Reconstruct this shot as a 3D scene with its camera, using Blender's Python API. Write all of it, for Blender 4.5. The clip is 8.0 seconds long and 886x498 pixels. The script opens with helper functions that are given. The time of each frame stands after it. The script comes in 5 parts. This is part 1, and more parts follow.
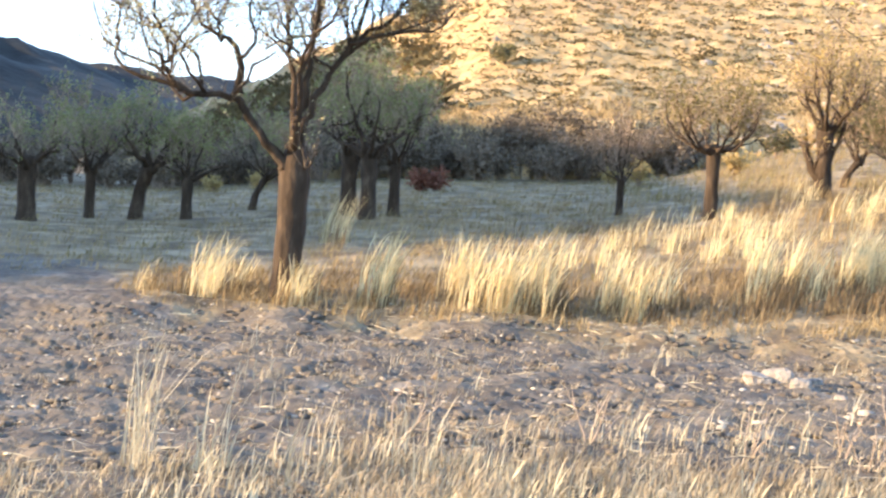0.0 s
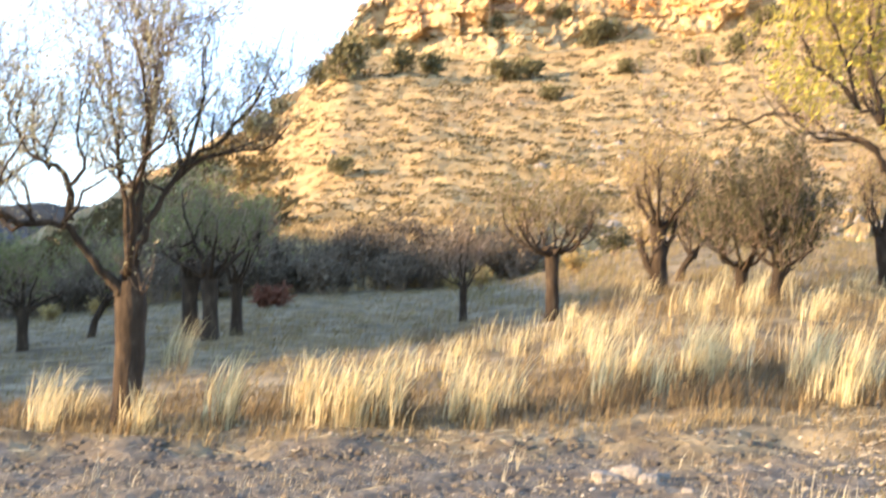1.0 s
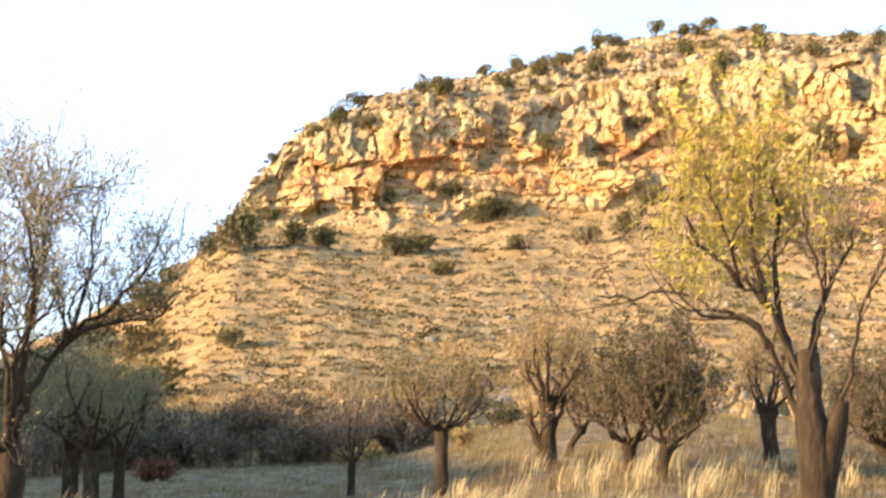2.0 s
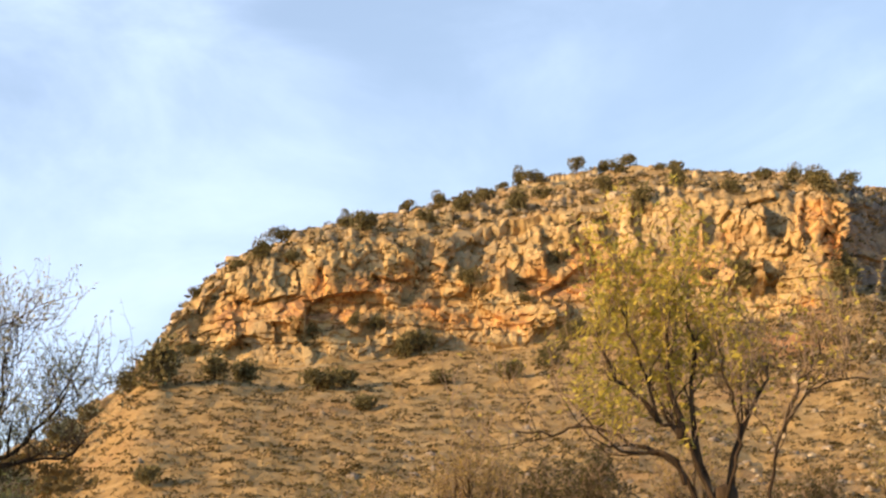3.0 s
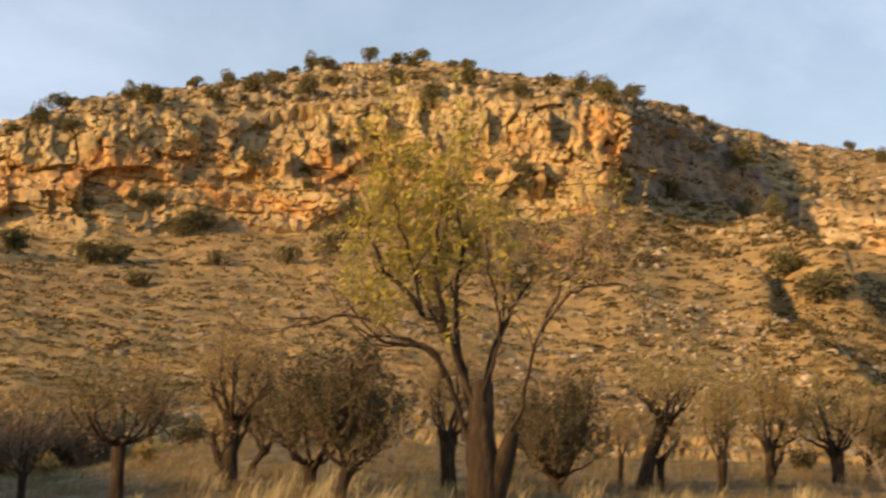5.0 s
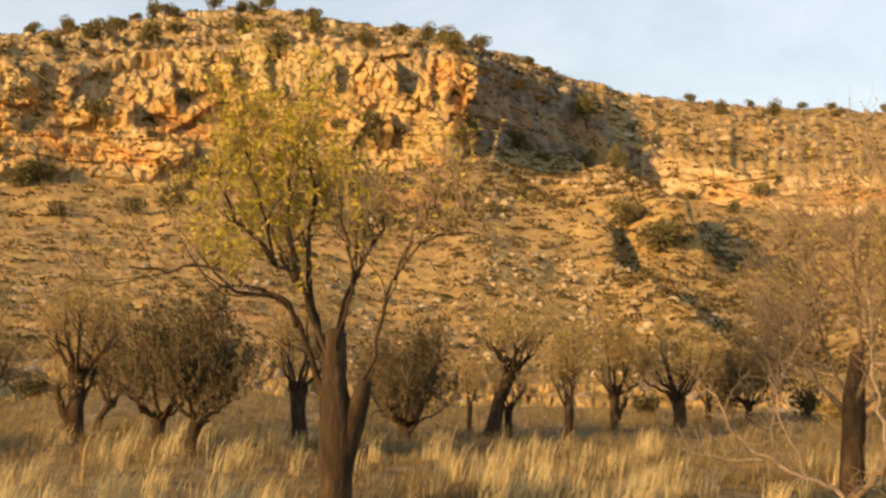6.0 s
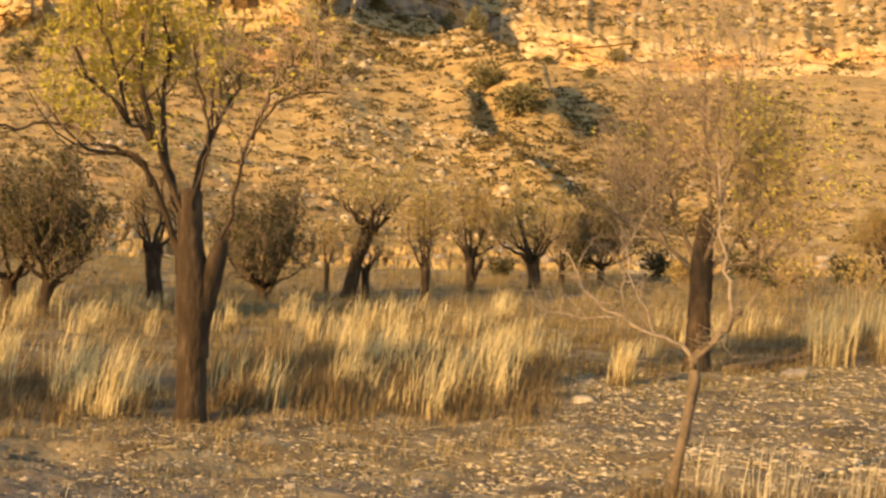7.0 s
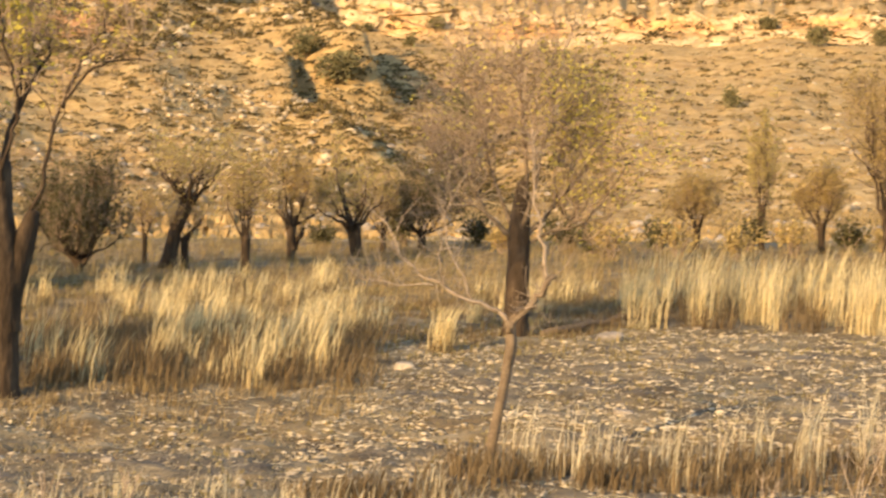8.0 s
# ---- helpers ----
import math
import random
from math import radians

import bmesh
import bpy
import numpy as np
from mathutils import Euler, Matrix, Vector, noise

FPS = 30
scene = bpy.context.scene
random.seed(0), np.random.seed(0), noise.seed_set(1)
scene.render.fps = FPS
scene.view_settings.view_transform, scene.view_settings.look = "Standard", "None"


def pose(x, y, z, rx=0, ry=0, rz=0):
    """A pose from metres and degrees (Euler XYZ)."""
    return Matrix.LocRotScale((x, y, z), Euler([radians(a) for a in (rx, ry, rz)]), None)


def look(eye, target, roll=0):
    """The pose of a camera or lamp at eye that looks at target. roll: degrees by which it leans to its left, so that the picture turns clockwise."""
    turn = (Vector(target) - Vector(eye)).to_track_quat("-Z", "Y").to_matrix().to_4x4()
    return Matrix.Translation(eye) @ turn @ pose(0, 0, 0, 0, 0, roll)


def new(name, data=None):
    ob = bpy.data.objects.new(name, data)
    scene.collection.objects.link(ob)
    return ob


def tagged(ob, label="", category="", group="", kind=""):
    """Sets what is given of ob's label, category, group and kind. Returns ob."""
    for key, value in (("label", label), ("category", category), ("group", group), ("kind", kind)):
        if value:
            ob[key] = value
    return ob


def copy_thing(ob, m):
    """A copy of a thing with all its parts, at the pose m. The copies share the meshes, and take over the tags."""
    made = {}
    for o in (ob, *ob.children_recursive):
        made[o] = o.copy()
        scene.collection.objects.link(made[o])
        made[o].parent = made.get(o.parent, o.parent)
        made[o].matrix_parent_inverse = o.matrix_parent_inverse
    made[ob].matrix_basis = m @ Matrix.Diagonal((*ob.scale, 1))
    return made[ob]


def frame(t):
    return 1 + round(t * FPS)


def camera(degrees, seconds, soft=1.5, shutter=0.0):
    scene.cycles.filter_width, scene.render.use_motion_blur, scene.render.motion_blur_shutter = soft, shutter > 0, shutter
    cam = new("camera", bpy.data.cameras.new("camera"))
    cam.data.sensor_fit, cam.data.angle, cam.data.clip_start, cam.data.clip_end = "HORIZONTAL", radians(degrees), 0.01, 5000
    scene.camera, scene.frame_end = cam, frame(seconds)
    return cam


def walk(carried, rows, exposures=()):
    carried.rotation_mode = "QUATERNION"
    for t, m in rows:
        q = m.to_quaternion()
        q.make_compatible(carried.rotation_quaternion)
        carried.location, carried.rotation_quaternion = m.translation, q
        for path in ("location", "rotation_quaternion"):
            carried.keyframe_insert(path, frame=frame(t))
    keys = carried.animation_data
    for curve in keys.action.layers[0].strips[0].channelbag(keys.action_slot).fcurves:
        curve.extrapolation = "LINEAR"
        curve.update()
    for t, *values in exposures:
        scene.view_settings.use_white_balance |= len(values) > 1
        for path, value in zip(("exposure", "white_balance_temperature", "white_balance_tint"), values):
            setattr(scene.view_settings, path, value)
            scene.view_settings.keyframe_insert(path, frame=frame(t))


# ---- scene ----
cam = camera(33.3, 8.0, soft=2.4, shutter=0.3)
PATH = [
    (0.0, (0.000, 0.000, 1.600), (0.000, 99.797, -4.766), 2.91),
    (0.5, (0.027, 0.014, 1.616), (4.725, 99.761, -3.725), 1.32),
    (1.0, (0.050, 0.025, 1.619), (10.212, 99.498, 2.948), -0.22),
    (1.5, (0.050, 0.025, 1.625), (14.325, 98.644, 10.027), 0.62),
    (2.0, (0.054, 0.027, 1.620), (17.396, 97.654, 14.591), 0.16),
    (2.2, (0.060, 0.029, 1.623), (18.443, 97.177, 16.599), -0.07),
    (3.3, (0.126, 0.019, 1.631), (23.710, 94.528, 24.254), -0.74),
    (3.5, (0.137, 0.017, 1.632), (24.607, 94.402, 23.828), -0.92),
    (4.0, (0.175, 0.008, 1.623), (26.190, 94.284, 22.487), -0.01),
    (4.5, (0.212, 0.001, 1.614), (28.233, 94.939, 15.813), 1.98),
    (5.0, (0.214, 0.018, 1.630), (36.667, 91.964, 16.363), 2.13),
    (5.2, (0.207, 0.025, 1.626), (38.878, 90.986, 16.814), 2.22),
    (6.3, (0.157, 0.051, 1.603), (49.049, 86.823, 10.561), 0.69),
    (6.5, (0.155, 0.049, 1.594), (50.875, 85.961, 8.427), 0.60),
    (7.0, (0.157, 0.037, 1.584), (54.999, 83.612, 4.304), 1.16),
    (7.5, (0.160, 0.012, 1.577), (59.648, 80.391, 2.173), 0.74),
    (8.0, (0.175, -0.003, 1.585), (64.633, 76.448, 2.305), 0.41),
]
walk(cam, [(t, look(eye, target, roll)) for t, eye, target, roll in PATH],
     exposures=[(0.0, 1.95, 5150, 10), (1.0, 1.78, 5350, 10), (1.5, 1.64, 5500, 10), (2.2, 1.18, 5850, 11), (3.4, 0.1, 6450, 13),
                (4.0, -0.08, 6450, 13), (5.0, 0.04, 6950, 13), (6.4, 0.5, 8300, 12), (7.0, 0.72, 7800, 11), (8.0, 0.92, 6250, 8)])

# ---------------------------------------------------------------- sky and sun
SUN_AZ, SUN_EL = -102.0, 15.5          # compass degrees from +y towards +x, and height


def make_sky():
    w = bpy.data.worlds.new("sky")
    scene.world = w
    w.use_nodes = True
    nt = w.node_tree
    nt.nodes.clear()
    N, L = nt.nodes.new, nt.links.new
    out, bg = N("ShaderNodeOutputWorld"), N("ShaderNodeBackground")
    sky = N("ShaderNodeTexSky")
    sky.sky_type, sky.sun_disc = "NISHITA", False
    sky.sun_elevation, sky.sun_rotation = radians(SUN_EL), radians(SUN_AZ)
    sky.air_density, sky.dust_density, sky.ozone_density = 1.1, 0.8, 1.5
    co = N("ShaderNodeTexCoord")
    mp = N("ShaderNodeMapping")
    mp.inputs["Scale"].default_value = (2.2, 2.6, 4.6)
    mp.inputs["Rotation"].default_value = (0.25, 0.3, 0.5)
    n1 = N("ShaderNodeTexNoise")
    n1.inputs["Scale"].default_value, n1.inputs["Detail"].default_value = 1.6, 7.0
    n1.inputs["Roughness"].default_value, n1.inputs["Distortion"].default_value = 0.56, 0.5
    L(co.outputs["Generated"], mp.inputs["Vector"])
    L(mp.outputs["Vector"], n1.inputs["Vector"])
    # more cloud towards the sun's side
    sep = N("ShaderNodeSeparateXYZ")
    L(co.outputs["Generated"], sep.inputs[0])
    side = N("ShaderNodeMapRange")
    side.inputs["From Min"].default_value, side.inputs["From Max"].default_value = 0.16, -0.25
    side.inputs["To Min"].default_value, side.inputs["To Max"].default_value = -0.03, 0.04
    L(sep.outputs["X"], side.inputs["Value"])
    add = N("ShaderNodeMath")
    add.operation = "ADD"
    L(n1.outputs["Fac"], add.inputs[0])
    L(side.outputs["Result"], add.inputs[1])
    ramp = N("ShaderNodeMapRange")
    ramp.interpolation_type = "SMOOTHSTEP"
    ramp.inputs["From Min"].default_value, ramp.inputs["From Max"].default_value = 0.34, 0.76
    ramp.inputs["To Min"].default_value, ramp.inputs["To Max"].default_value = 0.33, 0.9
    L(add.outputs[0], ramp.inputs["Value"])
    mix = N("ShaderNodeMix")
    mix.data_type = "RGBA"
    # fewer clouds overhead and to the south
    cover = ramp.outputs["Result"]
    for axis, lo, hi, least in (("Z", 0.75, 0.38, 0.2), ("Y", -0.35, 0.3, 0.3)):
        clear, times = N("ShaderNodeMapRange"), N("ShaderNodeMath")
        clear.inputs["From Min"].default_value, clear.inputs["From Max"].default_value = lo, hi
        clear.inputs["To Min"].default_value = least
        L(sep.outputs[axis], clear.inputs["Value"])
        times.operation = "MULTIPLY"
        L(cover, times.inputs[0])
        L(clear.outputs["Result"], times.inputs[1])
        cover = times.outputs[0]
    L(cover, mix.inputs["Factor"])
    L(sky.outputs["Color"], mix.inputs["A"])
    mix.inputs["B"].default_value = (4.55, 5.6, 7.3, 1)
    L(mix.outputs["Result"], bg.inputs["Color"])
    bg.inputs["Strength"].default_value = 0.148
    L(bg.outputs[0], out.inputs[0])


make_sky()
sun = new("sun", bpy.data.lights.new("sun", "SUN"))
sun.data.energy, sun.data.angle, sun.data.color = 5.0, radians(0.6), (1.0, 0.655, 0.31)
sun.matrix_world = look((0, 0, 50), (-50 * math.sin(radians(SUN_AZ)), -50 * math.cos(radians(SUN_AZ)), 50 - 50 * math.tan(radians(SUN_EL))))


# ---------------------------------------------------------------- materials
def material(name, stops, scale, detail=6.0, rough=0.9, bump=0.3, bump_scale=None, second=None, stretch=(1, 1, 1), island=0.0,
             obj_random=0.0, through_light=None, bump_dist=0.05):
    """A rough natural surface: a colour ramp over noise, a second tone in patches, bump, and chance by piece or by object."""
    m = bpy.data.materials.new(name)
    m.use_nodes = True
    nt = m.node_tree
    N, L = nt.nodes.new, nt.links.new
    bsdf = nt.nodes["Principled BSDF"]
    bsdf.inputs["Roughness"].default_value = rough
    bsdf.inputs["Specular IOR Level"].default_value = 0.2
    co, mp = N("ShaderNodeTexCoord"), N("ShaderNodeMapping")
    mp.inputs["Scale"].default_value = stretch
    L(co.outputs["Object"], mp.inputs["Vector"])
    n = N("ShaderNodeTexNoise")
    n.inputs["Scale"].default_value, n.inputs["Detail"].default_value, n.inputs["Roughness"].default_value = scale, detail, 0.62
    L(mp.outputs["Vector"], n.inputs["Vector"])
    ramp = N("ShaderNodeValToRGB")
    els = ramp.color_ramp.elements
    els[0].position, els[1].position = stops[0][0], stops[-1][0]
    els[0].color, els[1].color = (*stops[0][1], 1), (*stops[-1][1], 1)
    for p, c in stops[1:-1]:
        els.new(p).color = (*c, 1)
    L(n.outputs["Fac"], ramp.inputs["Fac"])
    col = ramp.outputs["Color"]
    if second:
        colour, s2, lo, hi, amount = second
        n2 = N("ShaderNodeTexNoise")
        n2.inputs["Scale"].default_value, n2.inputs["Detail"].default_value = s2, 4.0
        L(mp.outputs["Vector"], n2.inputs["Vector"])
        mr = N("ShaderNodeMapRange")
        mr.inputs["From Min"].default_value, mr.inputs["From Max"].default_value = lo, hi
        mr.inputs["To Max"].default_value = amount
        L(n2.outputs["Fac"], mr.inputs["Value"])
        mx = N("ShaderNodeMix")
        mx.data_type = "RGBA"
        L(mr.outputs["Result"], mx.inputs["Factor"])
        L(col, mx.inputs["A"])
        mx.inputs["B"].default_value = (*colour, 1)
        col = mx.outputs["Result"]
    for amount, node, socket in ((island, "ShaderNodeNewGeometry", "Random Per Island"), (obj_random, "ShaderNodeObjectInfo", "Random")):
        if amount:
            g = N(node)
            mr = N("ShaderNodeMapRange")
            mr.inputs["To Min"].default_value, mr.inputs["To Max"].default_value = 1 - amount, 1 + amount
            L(g.outputs[socket], mr.inputs["Value"])
            hsv = N("ShaderNodeHueSaturation")
            L(mr.outputs["Result"], hsv.inputs["Value"])
            L(col, hsv.inputs["Color"])
            col = hsv.outputs["Color"]
    L(col, bsdf.inputs["Base Color"])
    if bump:
        nb = N("ShaderNodeTexNoise")
        nb.inputs["Scale"].default_value, nb.inputs["Detail"].default_value = bump_scale or scale * 3, 6.0
        L(mp.outputs["Vector"], nb.inputs["Vector"])
        b = N("ShaderNodeBump")
        b.inputs["Strength"].default_value, b.inputs["Distance"].default_value = bump, bump_dist
        L(nb.outputs["Fac"], b.inputs["Height"])
        L(b.outputs["Normal"], bsdf.inputs["Normal"])
    if through_light:
        tr = N("ShaderNodeBsdfTranslucent")
        L(col, tr.inputs["Color"])
        ms = N("ShaderNodeMixShader")
        ms.inputs["Fac"].default_value = through_light
        L(bsdf.outputs[0], ms.inputs[1])
        L(tr.outputs[0], ms.inputs[2])
        L(ms.outputs[0], nt.nodes["Material Output"].inputs["Surface"])
    return m




def soil_material():
    """Stony field soil, and the browner weedy soil of the orchard where the mesh carries "weedy"."""
    m = material("soil", [(0.3, (0.065, 0.048, 0.033)), (0.45, (0.094, 0.075, 0.054)), (0.55, (0.13, 0.106, 0.077)), (0.7, (0.215, 0.182, 0.137))], 3.1, detail=9.0, bump=0.55,
                 bump_scale=9, second=((0.17, 0.13, 0.08), 0.9, 0.47, 0.62, 0.65), bump_dist=0.1)
    nt = m.node_tree
    N, L = nt.nodes.new, nt.links.new
    bsdf = nt.nodes["Principled BSDF"]
    base = bsdf.inputs["Base Color"].links[0].from_socket
    at_, n, mr, mx = N("ShaderNodeAttribute"), N("ShaderNodeTexNoise"), N("ShaderNodeMapRange"), N("ShaderNodeMix")
    at_.attribute_name = "weedy"
    co = N("ShaderNodeTexCoord")
    L(co.outputs["Object"], n.inputs["Vector"])
    n.inputs["Scale"].default_value, n.inputs["Detail"].default_value = 1.1, 7.0
    add = N("ShaderNodeMath")
    L(at_.outputs["Fac"], add.inputs[0])
    L(n.outputs["Fac"], add.inputs[1])
    mr.inputs["From Min"].default_value, mr.inputs["From Max"].default_value = 0.92, 1.12
    L(add.outputs[0], mr.inputs["Value"])
    ramp = N("ShaderNodeValToRGB")
    n2 = N("ShaderNodeTexNoise")
    n2.inputs["Scale"].default_value, n2.inputs["Detail"].default_value = 1.7, 9.0
    L(co.outputs["Object"], n2.inputs["Vector"])
    e = ramp.color_ramp.elements
    e[0].position, e[0].color, e[1].position, e[1].color = 0.36, (0.115, 0.08, 0.04, 1), 0.66, (0.3, 0.23, 0.128, 1)
    e.new(0.5).color = (0.192, 0.143, 0.075, 1)
    L(n2.outputs["Fac"], ramp.inputs["Fac"])
    mx.data_type = "RGBA"
    L(mr.outputs["Result"], mx.inputs["Factor"])
    L(base, mx.inputs["A"])
    L(ramp.outputs["Color"], mx.inputs["B"])
    L(mx.outputs["Result"], bsdf.inputs["Base Color"])
    return m


M_SOIL = soil_material()
M_HILL = material("hillside_soil", [(0.32, (0.28, 0.182, 0.072)), (0.5, (0.40, 0.267, 0.106)), (0.66, (0.50, 0.352, 0.155))], 0.9, bump=0.6, bump_scale=3.5,
                  second=((0.40, 0.23, 0.1), 0.05, 0.56, 0.72, 0.6), bump_dist=0.4)
# near-black: the shade on the far hill's face is put into its colour
M_FAR_SHADE = material("shaded_far_hillside", [(0.35, (0.016, 0.016, 0.014)), (0.65, (0.036, 0.034, 0.028))], 0.06, bump=0.5, bump_scale=0.2, bump_dist=2.0)
M_STRAW = material("straw", [(0.3, (0.57, 0.44, 0.205)), (0.7, (0.80, 0.67, 0.375))], 3.0, bump=0, island=0.25, through_light=0.35, rough=0.7)
M_STALK = material("bleached_straw", [(0.3, (0.40, 0.325, 0.19)), (0.7, (0.64, 0.555, 0.37))], 3.0, bump=0, island=0.25, through_light=0.3, rough=0.7)
M_MAT = material("greyed_grass", [(0.3, (0.23, 0.18, 0.11)), (0.7, (0.45, 0.37, 0.24))], 2.0, bump=0, island=0.3, through_light=0.3)
M_GRAVEL = material("tan_gravel", [(0.3, (0.26, 0.21, 0.14)), (0.7, (0.5, 0.42, 0.29))], 3.0, bump=0.4, island=0.5)
M_DULL = material("dry_stalks", [(0.3, (0.21, 0.146, 0.066)), (0.7, (0.41, 0.305, 0.145))], 2.0, bump=0, island=0.3, through_light=0.3)
M_GREENISH = material("short_grass", [(0.3, (0.165, 0.13, 0.052)), (0.7, (0.31, 0.242, 0.096))], 1.0, bump=0, island=0.3, through_light=0.3)
M_BARK = material("bark", [(0.3, (0.024, 0.016, 0.009)), (0.55, (0.058, 0.039, 0.023)), (0.75, (0.125, 0.087, 0.052))], 9.0, bump=1.0, bump_scale=22,
                  stretch=(1, 1, 0.3), bump_dist=0.03)
M_TWIG = material("twig_bark", [(0.3, (0.22, 0.155, 0.10)), (0.7, (0.44, 0.33, 0.23))], 4.0, bump=0, island=0.2)
M_PALE = material("pale_bark", [(0.3, (0.24, 0.18, 0.12)), (0.7, (0.42, 0.33, 0.24))], 14.0, bump=0.4)
M_LEAF_Y = material("yellow_leaf", [(0.3, (0.44, 0.365, 0.055)), (0.7, (0.70, 0.585, 0.12))], 2.0, bump=0, island=0.35, through_light=0.4, rough=0.6)
M_LEAF_T = material("tan_leaf", [(0.3, (0.32, 0.225, 0.08)), (0.7, (0.52, 0.39, 0.145))], 2.0, bump=0, island=0.35, through_light=0.4, rough=0.7)
M_LEAF_G = material("green_leaf", [(0.3, (0.18, 0.187, 0.06)), (0.7, (0.335, 0.325, 0.115))], 2.0, bump=0, island=0.35, through_light=0.35, rough=0.6)
M_LEAF_D = material("dull_green_leaf", [(0.3, (0.065, 0.058, 0.025)), (0.7, (0.14, 0.12, 0.05))], 2.0, bump=0, island=0.35, through_light=0.3, rough=0.6)
M_LEAF_B = material("olive_leaf", [(0.3, (0.14, 0.11, 0.04)), (0.7, (0.3, 0.235, 0.085))], 2.0, bump=0, island=0.35, through_light=0.35, rough=0.7)
M_LEAF_O = material("golden_leaf", [(0.3, (0.33, 0.25, 0.07)), (0.7, (0.54, 0.43, 0.14))], 2.0, bump=0, island=0.35, through_light=0.4, rough=0.7)
M_RED = material("red_leaf", [(0.3, (0.15, 0.06, 0.035)), (0.7, (0.26, 0.115, 0.065))], 2.0, bump=0, island=0.3, through_light=0.35)
M_JUNIPER = material("juniper_leaf", [(0.3, (0.12, 0.105, 0.045)), (0.7, (0.235, 0.2, 0.092))], 1.5, bump=0, island=0.4, through_light=0.1)
M_SHRUB = material("hill_shrub", [(0.35, (0.075, 0.056, 0.022)), (0.65, (0.16, 0.118, 0.046))], 0.25, bump=0, island=0.35, through_light=0.12)
M_LEAF_P = material("pale_bud_leaf", [(0.3, (0.40, 0.34, 0.16)), (0.7, (0.64, 0.57, 0.32))], 2.0, bump=0, island=0.35, through_light=0.4, rough=0.7)
# brown grass base, darkened to carry the shade between the tall blades
M_SHADE_THATCH = material("shade_brown_thatch", [(0.3, (0.105, 0.072, 0.035)), (0.7, (0.23, 0.165, 0.085))], 2.0, bump=0, island=0.35, through_light=0.25)
M_SCRUB = material("grey_scrub", [(0.3, (0.11, 0.082, 0.052)), (0.7, (0.215, 0.165, 0.105))], 0.8, bump=0, island=0.4, through_light=0.15)
M_FIELD_STONE = material("weathered_stone", [(0.3, (0.2, 0.165, 0.125)), (0.7, (0.37, 0.315, 0.25))], 9.0, bump=0.7, obj_random=0.2)
M_SLOPE_STONE = material("slope_stone", [(0.3, (0.25, 0.195, 0.12)), (0.7, (0.5, 0.4, 0.26))], 3.0, bump=0.4, island=0.4)
M_STONE = material("pale_stone", [(0.3, (0.29, 0.235, 0.165)), (0.7, (0.50, 0.42, 0.31))], 6.0, bump=0.5, island=0.25)


def stained(m, low=0.14, high=0.62, colour=((0.34, 0.165, 0.06), (0.58, 0.32, 0.105), (0.68, 0.43, 0.17))):
    """Adds iron stains where the mesh carries "ochre", broken up by noise and running down the face."""
    nt = m.node_tree
    N, L = nt.nodes.new, nt.links.new
    bsdf = nt.nodes["Principled BSDF"]
    base = bsdf.inputs["Base Color"].links[0].from_socket
    at_, n, n2, mp, co = N("ShaderNodeAttribute"), N("ShaderNodeTexNoise"), N("ShaderNodeTexNoise"), N("ShaderNodeMapping"), N("ShaderNodeTexCoord")
    at_.attribute_name = "ochre"
    mp.inputs["Scale"].default_value = (1, 1, 0.35)
    L(co.outputs["Object"], mp.inputs["Vector"])
    n.inputs["Scale"].default_value, n.inputs["Detail"].default_value = 0.5, 6.0
    n2.inputs["Scale"].default_value, n2.inputs["Detail"].default_value = 0.8, 7.0
    L(mp.outputs["Vector"], n.inputs["Vector"])
    L(co.outputs["Object"], n2.inputs["Vector"])
    add, mr, ramp, mx = N("ShaderNodeMath"), N("ShaderNodeMapRange"), N("ShaderNodeValToRGB"), N("ShaderNodeMix")
    add.operation = "MULTIPLY_ADD"
    L(n.outputs["Fac"], add.inputs[0])
    add.inputs[1].default_value = 0.9
    L(at_.outputs["Fac"], add.inputs[2])
    mr.inputs["From Min"].default_value, mr.inputs["From Max"].default_value = low + 0.4, high + 0.4
    mr.inputs["To Max"].default_value = 0.85
    L(add.outputs[0], mr.inputs["Value"])
    e = ramp.color_ramp.elements
    e[0].position, e[0].color, e[1].position, e[1].color = 0.34, (*colour[0], 1), 0.68, (*colour[2], 1)
    e.new(0.5).color = (*colour[1], 1)
    L(n2.outputs["Fac"], ramp.inputs["Fac"])
    mx.data_type = "RGBA"
    L(mr.outputs["Result"], mx.inputs["Factor"])
    L(base, mx.inputs["A"])
    L(ramp.outputs["Color"], mx.inputs["B"])
    L(mx.outputs["Result"], bsdf.inputs["Base Color"])
    return m


M_CLIFF = stained(material("limestone", [(0.32, (0.24, 0.162, 0.072)), (0.44, (0.41, 0.29, 0.13)), (0.55, (0.53, 0.39, 0.188)), (0.68, (0.62, 0.48, 0.26))], 0.42, bump=0.6,
                           bump_scale=1.6, second=((0.29, 0.235, 0.16), 0.16, 0.5, 0.64, 0.55), stretch=(1, 1, 0.45), bump_dist=0.35))
# limestone of the end wall, its shade put into a darker grey colour
M_SHADED_ROCK = stained(material("shaded_limestone", [(0.34, (0.11, 0.09, 0.072)), (0.5, (0.22, 0.18, 0.14)), (0.68, (0.40, 0.34, 0.26))], 0.35, bump=0.8, bump_scale=1.2,
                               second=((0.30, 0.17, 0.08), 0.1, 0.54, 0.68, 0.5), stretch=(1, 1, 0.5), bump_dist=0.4))
